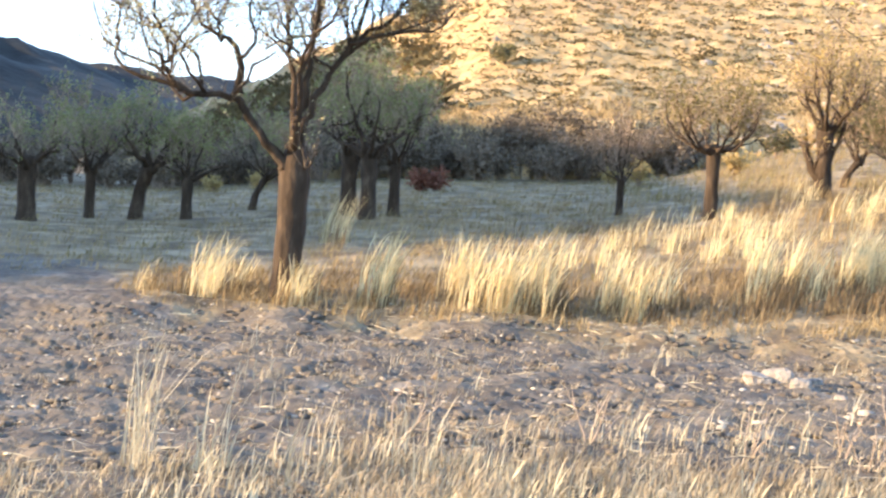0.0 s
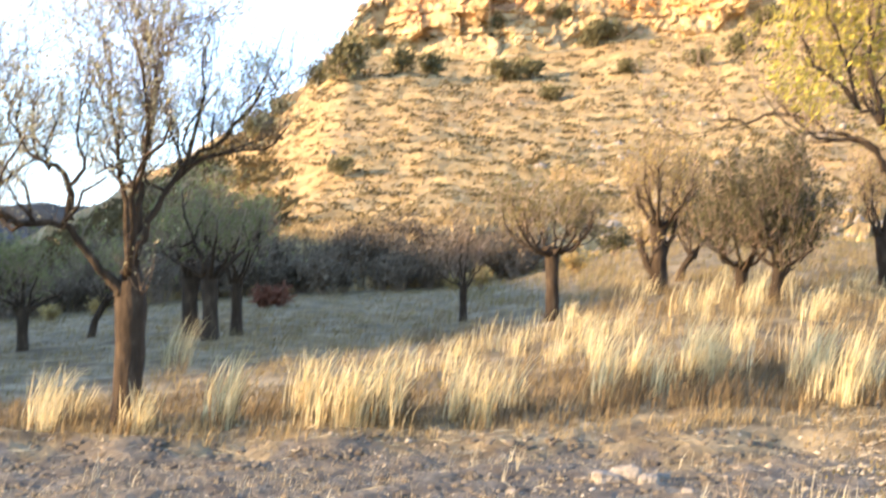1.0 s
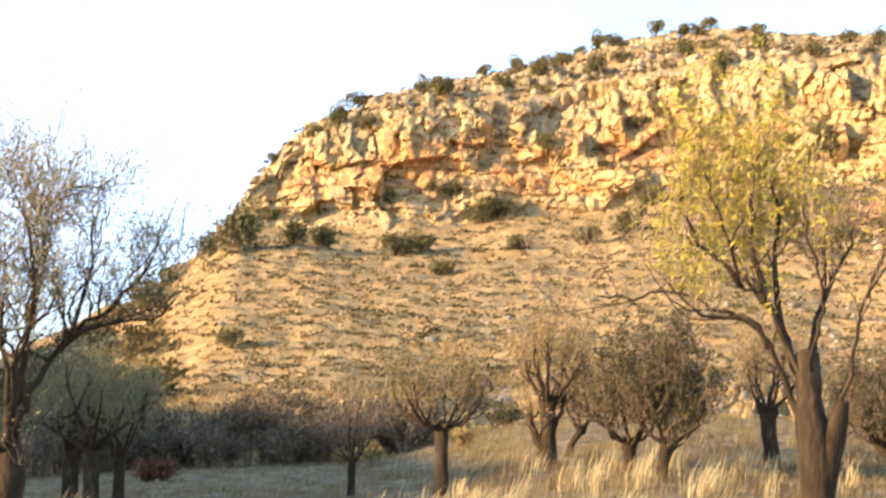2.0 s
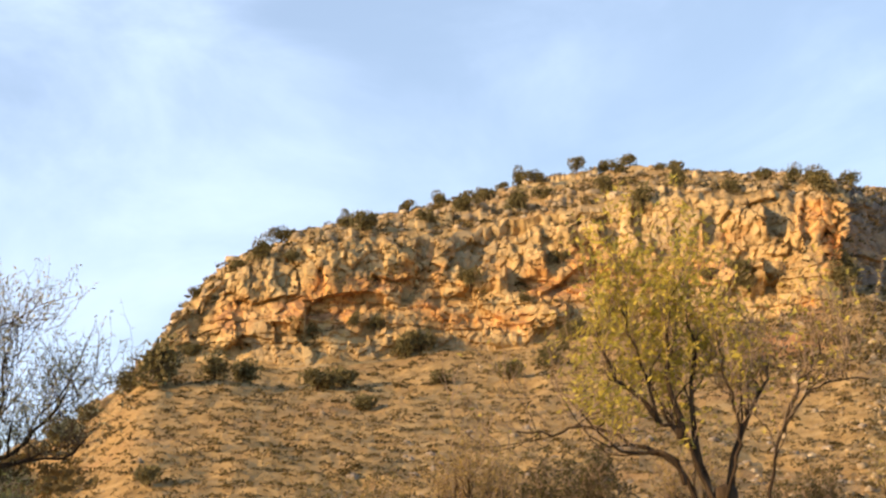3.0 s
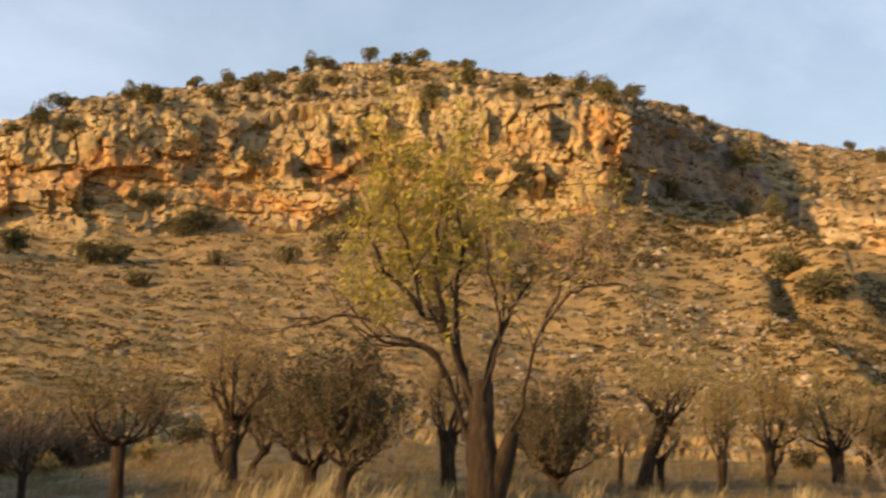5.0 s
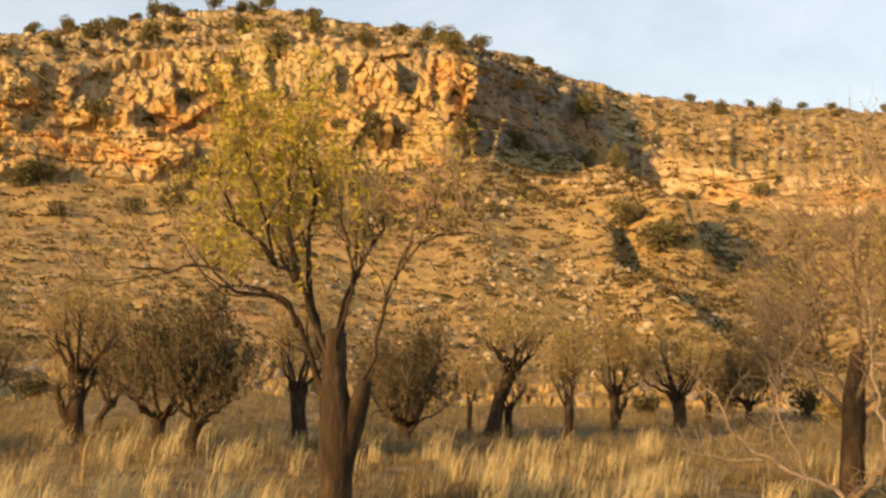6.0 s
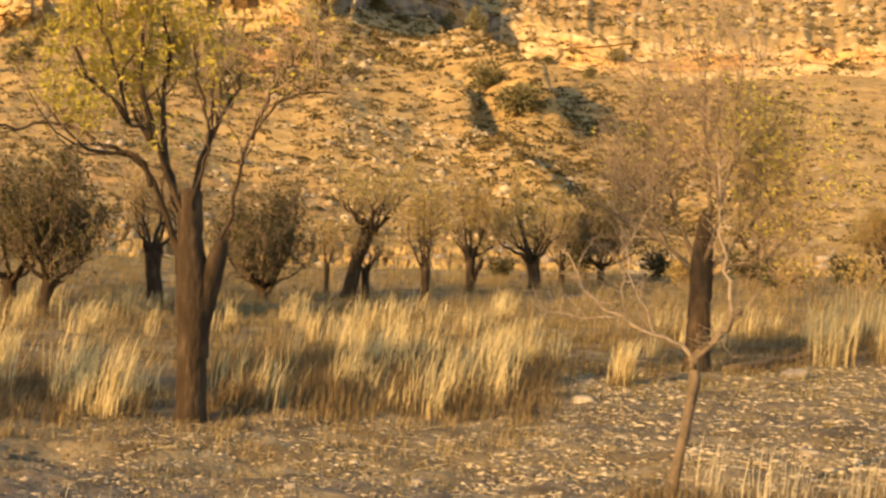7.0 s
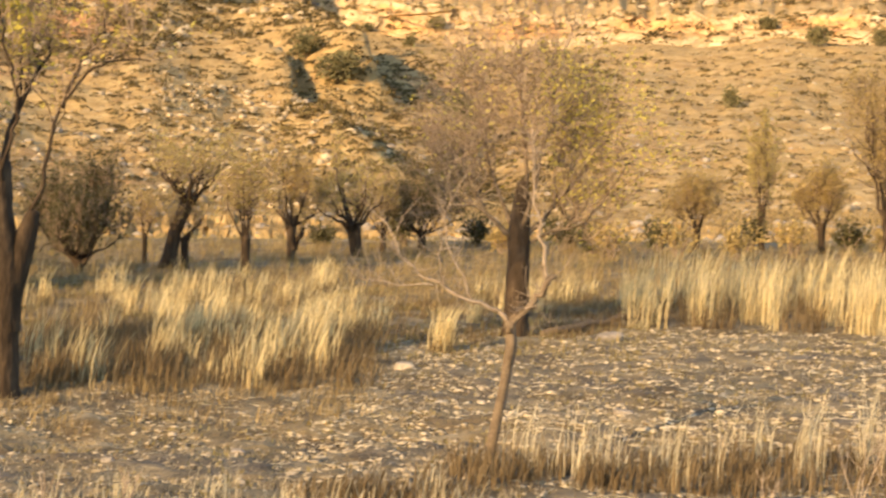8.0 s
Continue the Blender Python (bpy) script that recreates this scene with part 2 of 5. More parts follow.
M_PALE_ROCK = stained(material("pale_limestone", [(0.34, (0.25, 0.18, 0.10)), (0.46, (0.43, 0.325, 0.185)), (0.58, (0.55, 0.43, 0.26)), (0.7, (0.64, 0.53, 0.35))], 0.35, bump=0.8, bump_scale=1.2,
                               second=((0.52, 0.30, 0.12), 0.1, 0.52, 0.68, 0.4), stretch=(1, 1, 0.6), bump_dist=0.4))
stained(M_HILL, colour=((0.34, 0.16, 0.07), (0.45, 0.23, 0.1), (0.52, 0.3, 0.14)))


# ---------------------------------------------------------------- building blocks
class Buf:
    """Collects vertices and faces (triangles and quads) of one mesh."""

    def __init__(self):
        self.v, self.f, self.n = [], [], 0

    def add(self, verts, faces):
        verts = np.asarray(verts, dtype=float)
        self.v.append(verts)
        self.f.append(np.asarray(faces, dtype=np.int64) + self.n)
        self.n += len(verts)

    def mesh(self, name, mat, smooth=False):
        me = bpy.data.meshes.new(name)
        if self.n:
            v = np.concatenate(self.v)
            loops = np.concatenate([f.ravel() for f in self.f])
            sizes = np.concatenate([np.full(len(f), f.shape[1], dtype=np.int64) for f in self.f])
            starts = np.concatenate([[0], np.cumsum(sizes)[:-1]])
            me.vertices.add(len(v))
            me.vertices.foreach_set("co", v.ravel())
            me.loops.add(len(loops))
            me.loops.foreach_set("vertex_index", loops.astype(np.int32))
            me.polygons.add(len(sizes))
            me.polygons.foreach_set("loop_start", starts.astype(np.int32))
            if smooth:
                me.polygons.foreach_set("use_smooth", np.ones(len(sizes), dtype=bool))
            me.update(calc_edges=True)
        me.materials.append(mat)
        return me


def part(name, buf, mat, parent=None, label="", smooth=False):
    ob = new(name, buf.mesh(name, mat, smooth))
    ob.parent = parent
    if label:
        ob["label"] = label
    return ob


def smoothstep(a, b, x):
    t = np.clip((np.asarray(x, dtype=float) - a) / (b - a), 0, 1)
    return t * t * (3 - 2 * t)


def fbm(x, y, z=0.0, octaves=4):
    return noise.fractal((x, y, z), 0.9, 2.1, octaves)


def tube(buf, pts, radii, sides):
    pts = [Vector(p) for p in pts]
    verts, n = [], len(pts)
    ref = Vector((0.31, 0.87, 0.2))
    for i, p in enumerate(pts):
        d = (pts[min(i + 1, n - 1)] - pts[max(i - 1, 0)]).normalized()
        a = d.cross(ref)
        a = a.normalized() if a.length > 1e-4 else d.orthogonal().normalized()
        b = d.cross(a)
        for k in range(sides):
            th = 2 * math.pi * k / sides
            q = p + float(radii[i]) * (math.cos(th) * a + math.sin(th) * b)
            verts.append((q.x, q.y, q.z))
    faces = [(i * sides + k, i * sides + (k + 1) % sides, (i + 1) * sides + (k + 1) % sides, (i + 1) * sides + k)
             for i in range(n - 1) for k in range(sides)]
    buf.add(verts, faces)
    if sides > 4:                                            # close both ends
        k = np.arange(sides)[None]
        buf.f += [k[:, ::-1] + buf.n - n * sides, k + buf.n - sides]


# ---------------------------------------------------------------- the lie of the land
RISE_AZ = [-180, -90, -20, -10, -3, 6, 10, 14, 18, 24, 57, 90, 180]
RISE = [0.0, 0.0, 0.0, 0.0, 0.02, 0.026, 0.04, 0.07, 0.072, 0.06, 0.06, 0.03, 0.0]


def ground_z(az, r):
    rise = sum(np.interp(np.asarray(az) + d, RISE_AZ, RISE) for d in (-3, -2, -1, 0, 1, 2, 3)) / 7
    return rise * np.clip(np.minimum(r, 48.0) - 13.0, 0, None)


def at(az, r, dz=0.0):
    a = radians(az)
    return Vector((r * math.sin(a), r * math.cos(a), float(ground_z(az, r)) + dz))


def build_ground():
    az = np.concatenate([np.arange(-180, -24, 6.0), np.arange(-24, 64, 0.3), np.arange(64, 180.1, 5.8)])
    az[-1] = 180.0
    r = np.concatenate([[0.001], np.geomspace(0.6, 6.3, 30), np.arange(6.4, 16, 0.075), np.geomspace(16.1, 62, 120), np.geomspace(66, 4000, 18)])
    A, R = np.meshgrid(az, r, indexing="ij")
    Z = ground_z(A, R)
    X, Y = R * np.sin(np.radians(A)), R * np.cos(np.radians(A))
    bumps = np.array([0.05 * fbm(x * 0.9, y * 0.9) + 0.03 * fbm(x * 3.1, y * 3.1, 4.0, 3) + 0.022 * fbm(x * 9.0, y * 9.0, 7.0, 3) * (rr < 18) if rr < 64 else 0.0
                      for x, y, rr in zip(X.ravel(), Y.ravel(), R.ravel())]).reshape(Z.shape)
    bumps[-1] = bumps[0]
    bumps = bumps * smoothstep(0.8, 6.0, R)
    # the field is a little lower than the strip where the tall grass stands
    bank = 0.10 * smoothstep(12.6, 13.8, R + 0.25 * np.sin(A * 0.9))
    Z = Z + bumps + bank * (R < 64) - 2.5 * smoothstep(62, 75, R)
    na, nr = A.shape
    idx = np.arange(na * nr).reshape(na, nr)
    f = np.stack([idx[:-1, :-1], idx[:-1, 1:], idx[1:, 1:], idx[1:, :-1]], -1).reshape(-1, 4)[:, ::-1]
    buf = Buf()
    buf.add(np.stack([X, Y, Z], -1).reshape(-1, 3), f)
    me_ob = part("ground", buf, M_SOIL, smooth=True)
    edge = 13.0 + 0.4 * np.sin(A * 0.7) + 0.3 * np.sin(A * 2.3 + 1.0) + 7.0 * smoothstep(36, 43, A) - 0.02 * A + 5.0 * smoothstep(-10, -14, A)
    weedy = me_ob.data.attributes.new("weedy", "FLOAT", "POINT")
    weedy.data.foreach_set("value", np.maximum(smoothstep(edge - 0.9, edge + 0.9, R), 0.58 * smoothstep(16, 26, A) * (R > 7)).ravel().astype(np.float32))
    tagged(me_ob, "stony grey-brown field soil with dry bumps", "ground", kind="structure")


build_ground()

# the hill: heights as angles over the eye, distances in metres, along the compass
SKY_AZ = [-14, -10, -8.6, -7.1, -6.1, -3, -1.4, 0.7, 2.0, 2.8, 3.5, 4.7, 5.7, 6.9, 9.1, 11.3, 13.5, 15.1, 16.9, 19, 21.6, 23.2, 25.8, 27.6, 29.1, 30.7, 32.4, 34.3, 35.7, 37.4, 39.6, 41.7, 43.9, 47.3, 57, 70, 85]
SKY_EL = [-0.6, 1.0, 1.9, 2.7, 3.5, 4.9, 5.7, 7.0, 8.8, 10.1, 10.7, 11.7, 12.4, 12.9, 13.6, 14.05, 14.5, 14.9, 15.2, 15.45, 15.5, 15.3, 14.9, 14.5, 14.15, 13.85, 13.3, 12.95, 12.7, 12.55, 12.3, 12.15, 11.95, 11.7, 11.2, 10.5, 7.0]
BASE_AZ = [-14, -10, -3, 0, 1.7, 4.7, 7, 9.2, 11.4, 13.6, 15.8, 18, 20.2, 22.4, 25.2, 27.8, 29, 30.3, 31.8, 32.7, 34.6, 36.4, 37.4, 38.5, 41.7, 46.7, 51.2, 53.3, 56.2, 70, 85]
BASE_EL = [-1.2, 0.5, 4.4, 6.2, 8.2, 8.3, 8.05, 8.25, 8.45, 8.7, 8.75, 9.0, 9.4, 9.6, 9.5, 9.8, 10.6, 10.6, 10.45, 9.95, 9.4, 9.2, 8.85, 8.5, 8.0, 8.2, 8.15, 8.3, 8.0, 7, 5]
TOP_AZ = [-14, -10, -3, 0, 1.7, 2.7, 4.7, 5.8, 6.9, 9.1, 11.3, 13.5, 15.8, 18, 20.3, 22.5, 24.7, 26.9, 28.4, 29.8, 31.1, 32.6, 33.7, 35.2, 36.4, 38.5, 41.7, 45.9, 57, 70, 85]
TOP_EL = [-1.0, 0.7, 4.6, 6.35, 8.3, 9.7, 11.5, 12.1, 12.7, 12.9, 13.0, 13.2, 13.55, 14.0, 14.2, 14.4, 14.2, 14.2, 13.95, 13.6, 13.2, 12.6, 11.8, 10.6, 10.25, 9.95, 9.65, 9.4, 9.3, 8, 6]
DIST_AZ = [-10, 0, 3, 8, 14, 20, 28.4, 29.6, 31.5, 33.0, 34.2, 35, 36.2, 38, 45, 57, 70, 85]
DIST = [125, 140, 150, 146, 152, 150, 146, 159, 173, 180, 183, 181, 175, 168, 160, 150, 140, 130]
CREST_AZ = [-10, 0, 3, 6, 12, 20, 28, 33, 36, 45, 57, 85]
CREST = [132, 146, 162, 188, 215, 238, 232, 240, 262, 270, 270, 230]
FOOT_AZ = [-13, -9, 8, 12, 20, 26, 34, 57, 85]
FOOT = [60, 47, 48, 54, 52, 55, 56, 54, 54]
BANK = [0.0, 1.0, 2.0, 0.9, 1.4, 1.2, 0.9, 0.6, 0.5]

AZ_STEP = 0.068
N_FOOT, N_SLOPE, N_CLIFF = 20, 105, 110
C0, C1 = N_FOOT + N_SLOPE, N_FOOT + N_SLOPE + N_CLIFF             # rows of the cliff
T1 = C1 + 40                          # row of the crest


def soft(az, xs, ys, w):
    """Value at az of the line through the points, rounded over w degrees either side."""
    return float(np.mean(np.interp(az + w * np.linspace(-1, 1, 9), xs, ys)))


def hill_profile(az):
    """Rows (r, z, kind) from the foot over cliff and crest to the back; kind 0 slope, 1 cliff, 2 crown, 3 the rocky bank at the foot."""
    tan = lambda e: math.tan(radians(e))
    rf = soft(az, FOOT_AZ, FOOT, 3.0)
    zf = float(ground_z(az, rf))
    bank = soft(az, FOOT_AZ, BANK, 3.0)
    r1 = soft(az, DIST_AZ, DIST, 0.8)
    r3 = soft(az, CREST_AZ, CREST, 2.0)
    e1, e2, e3 = soft(az, BASE_AZ, BASE_EL, 0.6), soft(az, TOP_AZ, TOP_EL, 0.4), soft(az, SKY_AZ, SKY_EL, 0.3) - 0.14
    e1 += 0.15 * noise.noise((az * 0.35, 5.0, 0.0))
    e2 += 0.3 * noise.noise((az * 0.8, 3.0, 0.0)) + 0.25 * noise.noise((az * 2.7, 9.0, 0.0))     # an uneven brow
    e2 = min(e2, e3 - 0.1)
    z1 = 1.6 + r1 * tan(e1)
    lean = 7.5 - 4.5 * float(smoothstep(28.2, 29.0, az) * (1 - smoothstep(34, 35.5, az)))
    r2 = min(r1 + 3 + lean * max(e2 - e1, 0) / 4.0, r3 - 3)
    z2, z3 = 1.6 + r2 * tan(e2), 1.6 + r3 * tan(e3)
    rows = [(rf - 1.5, zf - 1.2, 3)]
    for i in range(N_FOOT - 2):           # two or three rock steps
        s = i / (N_FOOT - 3)
        q = 3.0 * s
        rows.append((rf + 4.5 * s, zf - 0.15 + (bank + 0.3) * (math.floor(q) + float(smoothstep(0.0, 0.35, q % 1.0))) / 3.0 if s < 1 else zf + bank + 0.15, 3))
    rows.append((rf + 6, zf + bank + 0.35, 0))
    ra, za = rf + 6, zf + bank + 0.35
    for i in range(1, N_SLOPE + 1):
        s = i / N_SLOPE
        rows.append((ra + (r1 - ra) * s, za + (z1 - za) * (0.86 * s + 0.14 * s * s), 0))
    for i in range(1, N_CLIFF + 1):
        s = i / N_CLIFF
        step = 0.78 * s + 0.22 * (smoothstep(0.36, 0.46, s) * 0.6 + smoothstep(0.85, 1.0, s) * 0.4)   # a ledge between two tiers
        rows.append((r1 + (r2 - r1) * float(step), z1 + (z2 - z1) * s, 1))
    for i in range(1, 41):
        s = i / 40
        rows.append((r2 + (r3 - r2) * s, z2 + (z3 - z2) * (1.25 * s - 0.25 * s * s), 2))
    for dr, dz in ((6, 0.6), (16, 3.0), (40, 12.0), (90, 30.0)):
        rows.append((r3 + dr, max(z3 - dz, -3), 2))
    rows.append((r3 + 140, -4.0, 2))
    return rows


HILL_AZ = np.arange(-13, 66.01, AZ_STEP)

# buttresses of the cliff that end in a sheer side turned from the sun:
# compass angle of the edge, height from, to (fractions of the cliff), how far it stands out, degrees over which it swells
BUTTRESSES = [(5, 0.15, 0.6, 1.2, 1.76), (7.7, 0.24, 0.56, 2.7, 2.42), (11.35, 0.84, 1, 2, 1.43), (11.45, 0.42, 0.66, 2, 1.65), (12.1, 0.06, 0.24, 1.8, 1.76), (9.8, 0.22, 0.34, 1.4, 1.32),
              (15.65, 0.4, 0.66, 3.4, 2.42), (17.15, 0.5, 0.76, 2.8, 1.32), (19.3, 0.72, 0.96, 2.8, 1.98), (21.4, 0.5, 0.8, 1.5, 1.32), (23.3, 0.55, 0.95, 1.7, 1.54), (25.75, 0.62, 0.95, 3.3, 1.87),
              (25.6, 0.2, 0.5, 3.6, 1.76), (13.8, 0.55, 0.8, 1.4, 1.32), (27.1, 0.5, 0.75, 1.8, 0.88), (18, 0.05, 0.3, 1.7, 1.65), (3.2, 0.3, 0.8, 1.2, 0.99)]


def masonry(u, z, sx, sz, seed):
    """Blocks in the plane of the cliff: a chance value for each, and the closeness to its joints."""
    wu = u + 0.9 * noise.noise((u * 0.21 + seed, z * 0.21, 3.0)) + 0.3 * noise.noise((u * 0.9, z * 0.9 + seed, 1.0))
    d, c = noise.voronoi((wu * sx, seed * 1.7, z * sz))
    return noise.cell(c[0] * 9.7 + Vector((seed, 0, 0))), max(0.0, 1 - (d[1] - d[0]) / 0.16)


def rugged(az, u, z, s):
    """How far the rock stands out: buttresses, blocks with open joints, upright pillars above, beds below, hollows between."""
    push = 2.2 * noise.noise((u * 0.045, 1.0, z * 0.03))
    for edge, lo, hi, depth, swell in BUTTRESSES:
        e = edge + 0.12 * noise.noise((z * 0.5, edge, 0.0)) + 0.5 * (0.5 * (lo + hi) - s)
        if e - swell < az < e:
            w = min((s - lo) / 0.12, (hi - s) / 0.1, 1.0)
            if w > 0:
                push += depth * w * ((az - e + swell) / swell) ** 0.8
    up = float(smoothstep(0.5, 0.68, s))
    v, j = masonry(u, z, 0.17, 0.2, 2.0)
    push += 1.1 * (v - 0.5)
    v, j = masonry(u, z, 0.62, 0.17, 5.0)
    push += up * (0.9 * (v - 0.5) - 0.3 * j)
    v, j = masonry(u, z, 0.42, 0.6, 8.0)
    push += (1 - 0.6 * up) * (0.5 * (v - 0.5) - 0.05 * j)
    v, j = masonry(u, z, 1.3, 0.9, 11.0)
    push += 0.3 * (v - 0.5) - 0.05 * j
    bed = z * 0.75 + 0.9 * noise.noise((u * 0.04, 2.0, 0.0))
    push += (1 - up) * 0.25 * (noise.cell((3.3, 7.1, bed)) - 0.5)
    hollow = float(smoothstep(0.12, 0.42, noise.noise((u * 0.11 + 4.0, 7.0, z * 0.17))) * smoothstep(0.2, 0.35, s) * (1 - smoothstep(0.7, 0.8, s)))
    return push - 0.8 * hollow + 0.16 * noise.fractal((u * 1.1, 0.0, z * 1.1), 0.8, 2.2, 3), hollow


# ochre-stained hollows and one patch of red earth below the cliff: compass angle, height over the eye, reach across and up, strength
OCHRE = [(4.8, 10.1, 0.5, 0.7, 0.8), (7.4, 10.3, 0.8, 0.4, 0.9), (8.7, 11.1, 0.7, 0.7, 1.1), (10.4, 11.35, 0.9, 0.3, 1.0), (9.1, 10.5, 0.5, 0.5, 1.0), (12.5, 10.3, 0.8, 0.35, 0.7), (13.6, 9.9, 1.0, 0.3, 0.7),
         (15.7, 9.8, 0.7, 0.4, 0.9), (17.0, 11.2, 0.5, 0.5, 1.2), (18.7, 12.3, 0.5, 0.7, 1.1), (19.1, 11.4, 0.4, 0.5, 1.1), (27.7, 13.4, 0.7, 0.6, 1.3), (28.3, 11.8, 0.4, 0.7, 1.2), (26.2, 8.6, 1.6, 0.5, 0.75),
         (23.0, 11.6, 0.9, 0.4, 0.8), (27.2, 9.9, 0.6, 0.4, 0.9), (48.5, 9.0, 2.0, 0.3, 0.6), (38.6, 9.0, 0.9, 0.4, 0.5)]
# ribs that drop away from the sun: plan of the line from, to (compass angle, distance), the drop, the reach of the gentle side
RIBS = [((34.2, 146), (37.3, 108), 5.2, 6.0), ((32.6, 122), (37.4, 76), 1.7, 3.0), ((33.0, 178), (33.4, 164), 1.6, 3.0)]
RIB_LINES = []
for (a0, r0), (a1, r1), drop, reach in RIBS:
    p0, p1 = Vector((r0 * math.sin(radians(a0)), r0 * math.cos(radians(a0)))), Vector((r1 * math.sin(radians(a1)), r1 * math.cos(radians(a1))))
    RIB_LINES.append((p0, (p1 - p0).normalized(), (p1 - p0).length, drop, reach))


def rib_height(x, y):
    z = 0.0
    for p, d, length, drop, reach in RIB_LINES:
        rel = Vector((x, y)) - p
        s = rel.dot(d)
        if -8 < s < length + 8:
            q = d.x * rel.y - d.y * rel.x + 1.3 * noise.noise((x * 0.12, y * 0.12, 4.0)) + 0.5 * noise.noise((x * 0.5, y * 0.5, 2.0))
            along = float(smoothstep(-5, 4, s) * (1 - smoothstep(length - 4, length + 6, s)))
            z += drop * along * (math.exp(-(q / reach) ** 2) if q < 0 else 1 - float(smoothstep(0, 0.35 * drop, q)))
    return z


def build_hill():
    grid, kinds, stain = [], [], []
    for a in HILL_AZ:
        a = float(a)
        rows = hill_profile(a)
        height = rows[C1 - 1][1] - rows[C0][1]
        sa, ca = math.sin(radians(a)), math.cos(radians(a))
        col, kc, sc = [], [], []
        u = radians(a) * 150
        spots = [o for o in OCHRE if abs(a - o[0]) < 2.2 * o[2]]
        for j, (r, z, k) in enumerate(rows):
            x, y = r * sa, r * ca
            ochre = 0.0
            if spots and C0 - 30 < j < C1:
                el = math.degrees(math.atan2(z - 1.6, r))
                for oa, oe, wa, we, amount in spots:
                    ochre += amount * math.exp(-((a - oa) / wa) ** 2 - ((el - oe) / we) ** 2)
            if k == 1:
                s = (j - C0) / N_CLIFF
                amount = float(smoothstep(0, 6, j - C0 + 1) * (1 - 0.5 * smoothstep(C1 - 10, C1, j))) * min(1.0, height / 8.0) * (0.55 if a > 35.3 else 0.7 if a > 28.6 else 1.0)
                aa = a + 0.5 * noise.noise((z * 0.3, 2.0, 0.0)) + 0.15 * noise.noise((z * 1.2, 5.0, 0.0))
                turned = float(smoothstep(28.3, 29.0, aa) * (1 - smoothstep(34.0, 35.2, a)))     # the end wall faces the gully
                push, hollow = rugged(a, u * (1 + 0.6 * turned), z, s)
                push *= amount
                ochre += 0.35 * hollow + 0.16 * float(smoothstep(0.12, 0.3, s) * (1 - smoothstep(0.6, 0.8, s)))
                x, y = x + push * (0.78 * turned - sa * (1 - turned)), y + push * (-0.62 * turned - ca * (1 - turned))
                z = z + 0.15 * amount * fbm(x * 0.3, y * 0.3, z * 0.3, 3)
            elif k == 3 and j > 0:
                v, gap = masonry(u * 2.4, z * 2.4, 0.5, 0.9, 14.0)
                push = float(smoothstep(0, 3, j) * (1 - smoothstep(N_FOOT - 5, N_FOOT - 1, j))) * (0.35 * (v - 0.5) - 0.06 * gap)
                x, y = x - push * sa, y - push * ca
                z += 0.3 * float(smoothstep(2, N_FOOT, j)) * fbm(x * 0.25, y * 0.25, 3.0, 3)
            elif k == 2 and j < T1 + 1:
                d, c = noise.voronoi((x * 0.3, y * 0.22, 1.5))
                rocky = max(0.0, fbm(x * 0.05, y * 0.05, 9.0) + 0.35) * (0.35 if a > 34 else 1.0)
                z += 1.5 * min(rocky, 0.6) * (noise.cell(c[0] * 9.7) + 0.3) * float(smoothstep(C1, C1 + 4, j) * (1 - smoothstep(T1 - 5, T1, j)))
                z += 0.7 * float(smoothstep(C1, C1 + 7, j) * (1 - smoothstep(T1 - 7, T1, j))) * fbm(x * 0.12, y * 0.12) + 0.25 * fbm(x * 0.6, y * 0.6, 2.0, 3)
            elif k == 0:
                z += float(smoothstep(N_FOOT - 3, N_FOOT + 12, j) * (1 - 0.8 * smoothstep(C0 - 12, C0, j))) * (0.9 * fbm(x * 0.045, y * 0.045) + 0.3 * fbm(x * 0.4, y * 0.4, 3.0, 3))
                z += 0.3 * float(smoothstep(N_FOOT - 3, N_FOOT + 3, j) * (1 - smoothstep(N_FOOT + 3, N_FOOT + 12, j))) * fbm(x * 0.25, y * 0.25, 3.0, 3)
                if 26 < a < 46:
                    line = 35.0 + 7.0 * float(smoothstep(170, 95, r)) + 0.35 * math.sin(r * 0.13)
                    g = (a - line) / (0.9 if a < line else 2.0)
                    z -= 1.1 * math.exp(-g * g) * float(smoothstep(N_FOOT - 3, N_FOOT + 18, j))
                    z += rib_height(x, y)
            col.append((x, y, z))
            kc.append(k)
            sc.append(min(ochre, 1.0))
        grid.append(col)
        kinds.append(kc)
        stain.append(sc)
    V, K = np.array(grid), np.array(kinds)
    na, nr = K.shape
    idx = np.arange(na * nr).reshape(na, nr)
    f = np.stack([idx[:-1, :-1], idx[:-1, 1:], idx[1:, 1:], idx[1:, :-1]], -1).reshape(-1, 4)[:, ::-1]
    buf = Buf()
    buf.add(V.reshape(-1, 3), f)
    me = buf.mesh("hill", M_HILL, smooth=False)
    for m in (M_CLIFF, M_PALE_ROCK, M_SHADED_ROCK):
        me.materials.append(m)
    ochre = me.attributes.new("ochre", "FLOAT", "POINT")
    ochre.data.foreach_set("value", np.array(stain, dtype=np.float32).ravel())
    kf = K[:-1, 1:].reshape(-1)
    # rock where the face is steep, soil on ledges
    n = np.empty(len(kf) * 3)
    me.polygons.foreach_get("normal", n)
    steep = np.abs(n.reshape(-1, 3)[:, 2])
    rock = (((kf == 1) & (steep < 0.74)) | ((kf == 2) & (steep < np.repeat(np.where(HILL_AZ[:-1] > 33.0, 0.55, 0.8), nr - 1))) | ((kf == 3) & (steep < 0.5))).astype(np.int32)
    # the end wall, 28.9 to 35.3 degrees, gets the rock with painted-in shade
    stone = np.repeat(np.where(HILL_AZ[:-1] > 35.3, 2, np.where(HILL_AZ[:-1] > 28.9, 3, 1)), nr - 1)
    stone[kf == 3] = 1
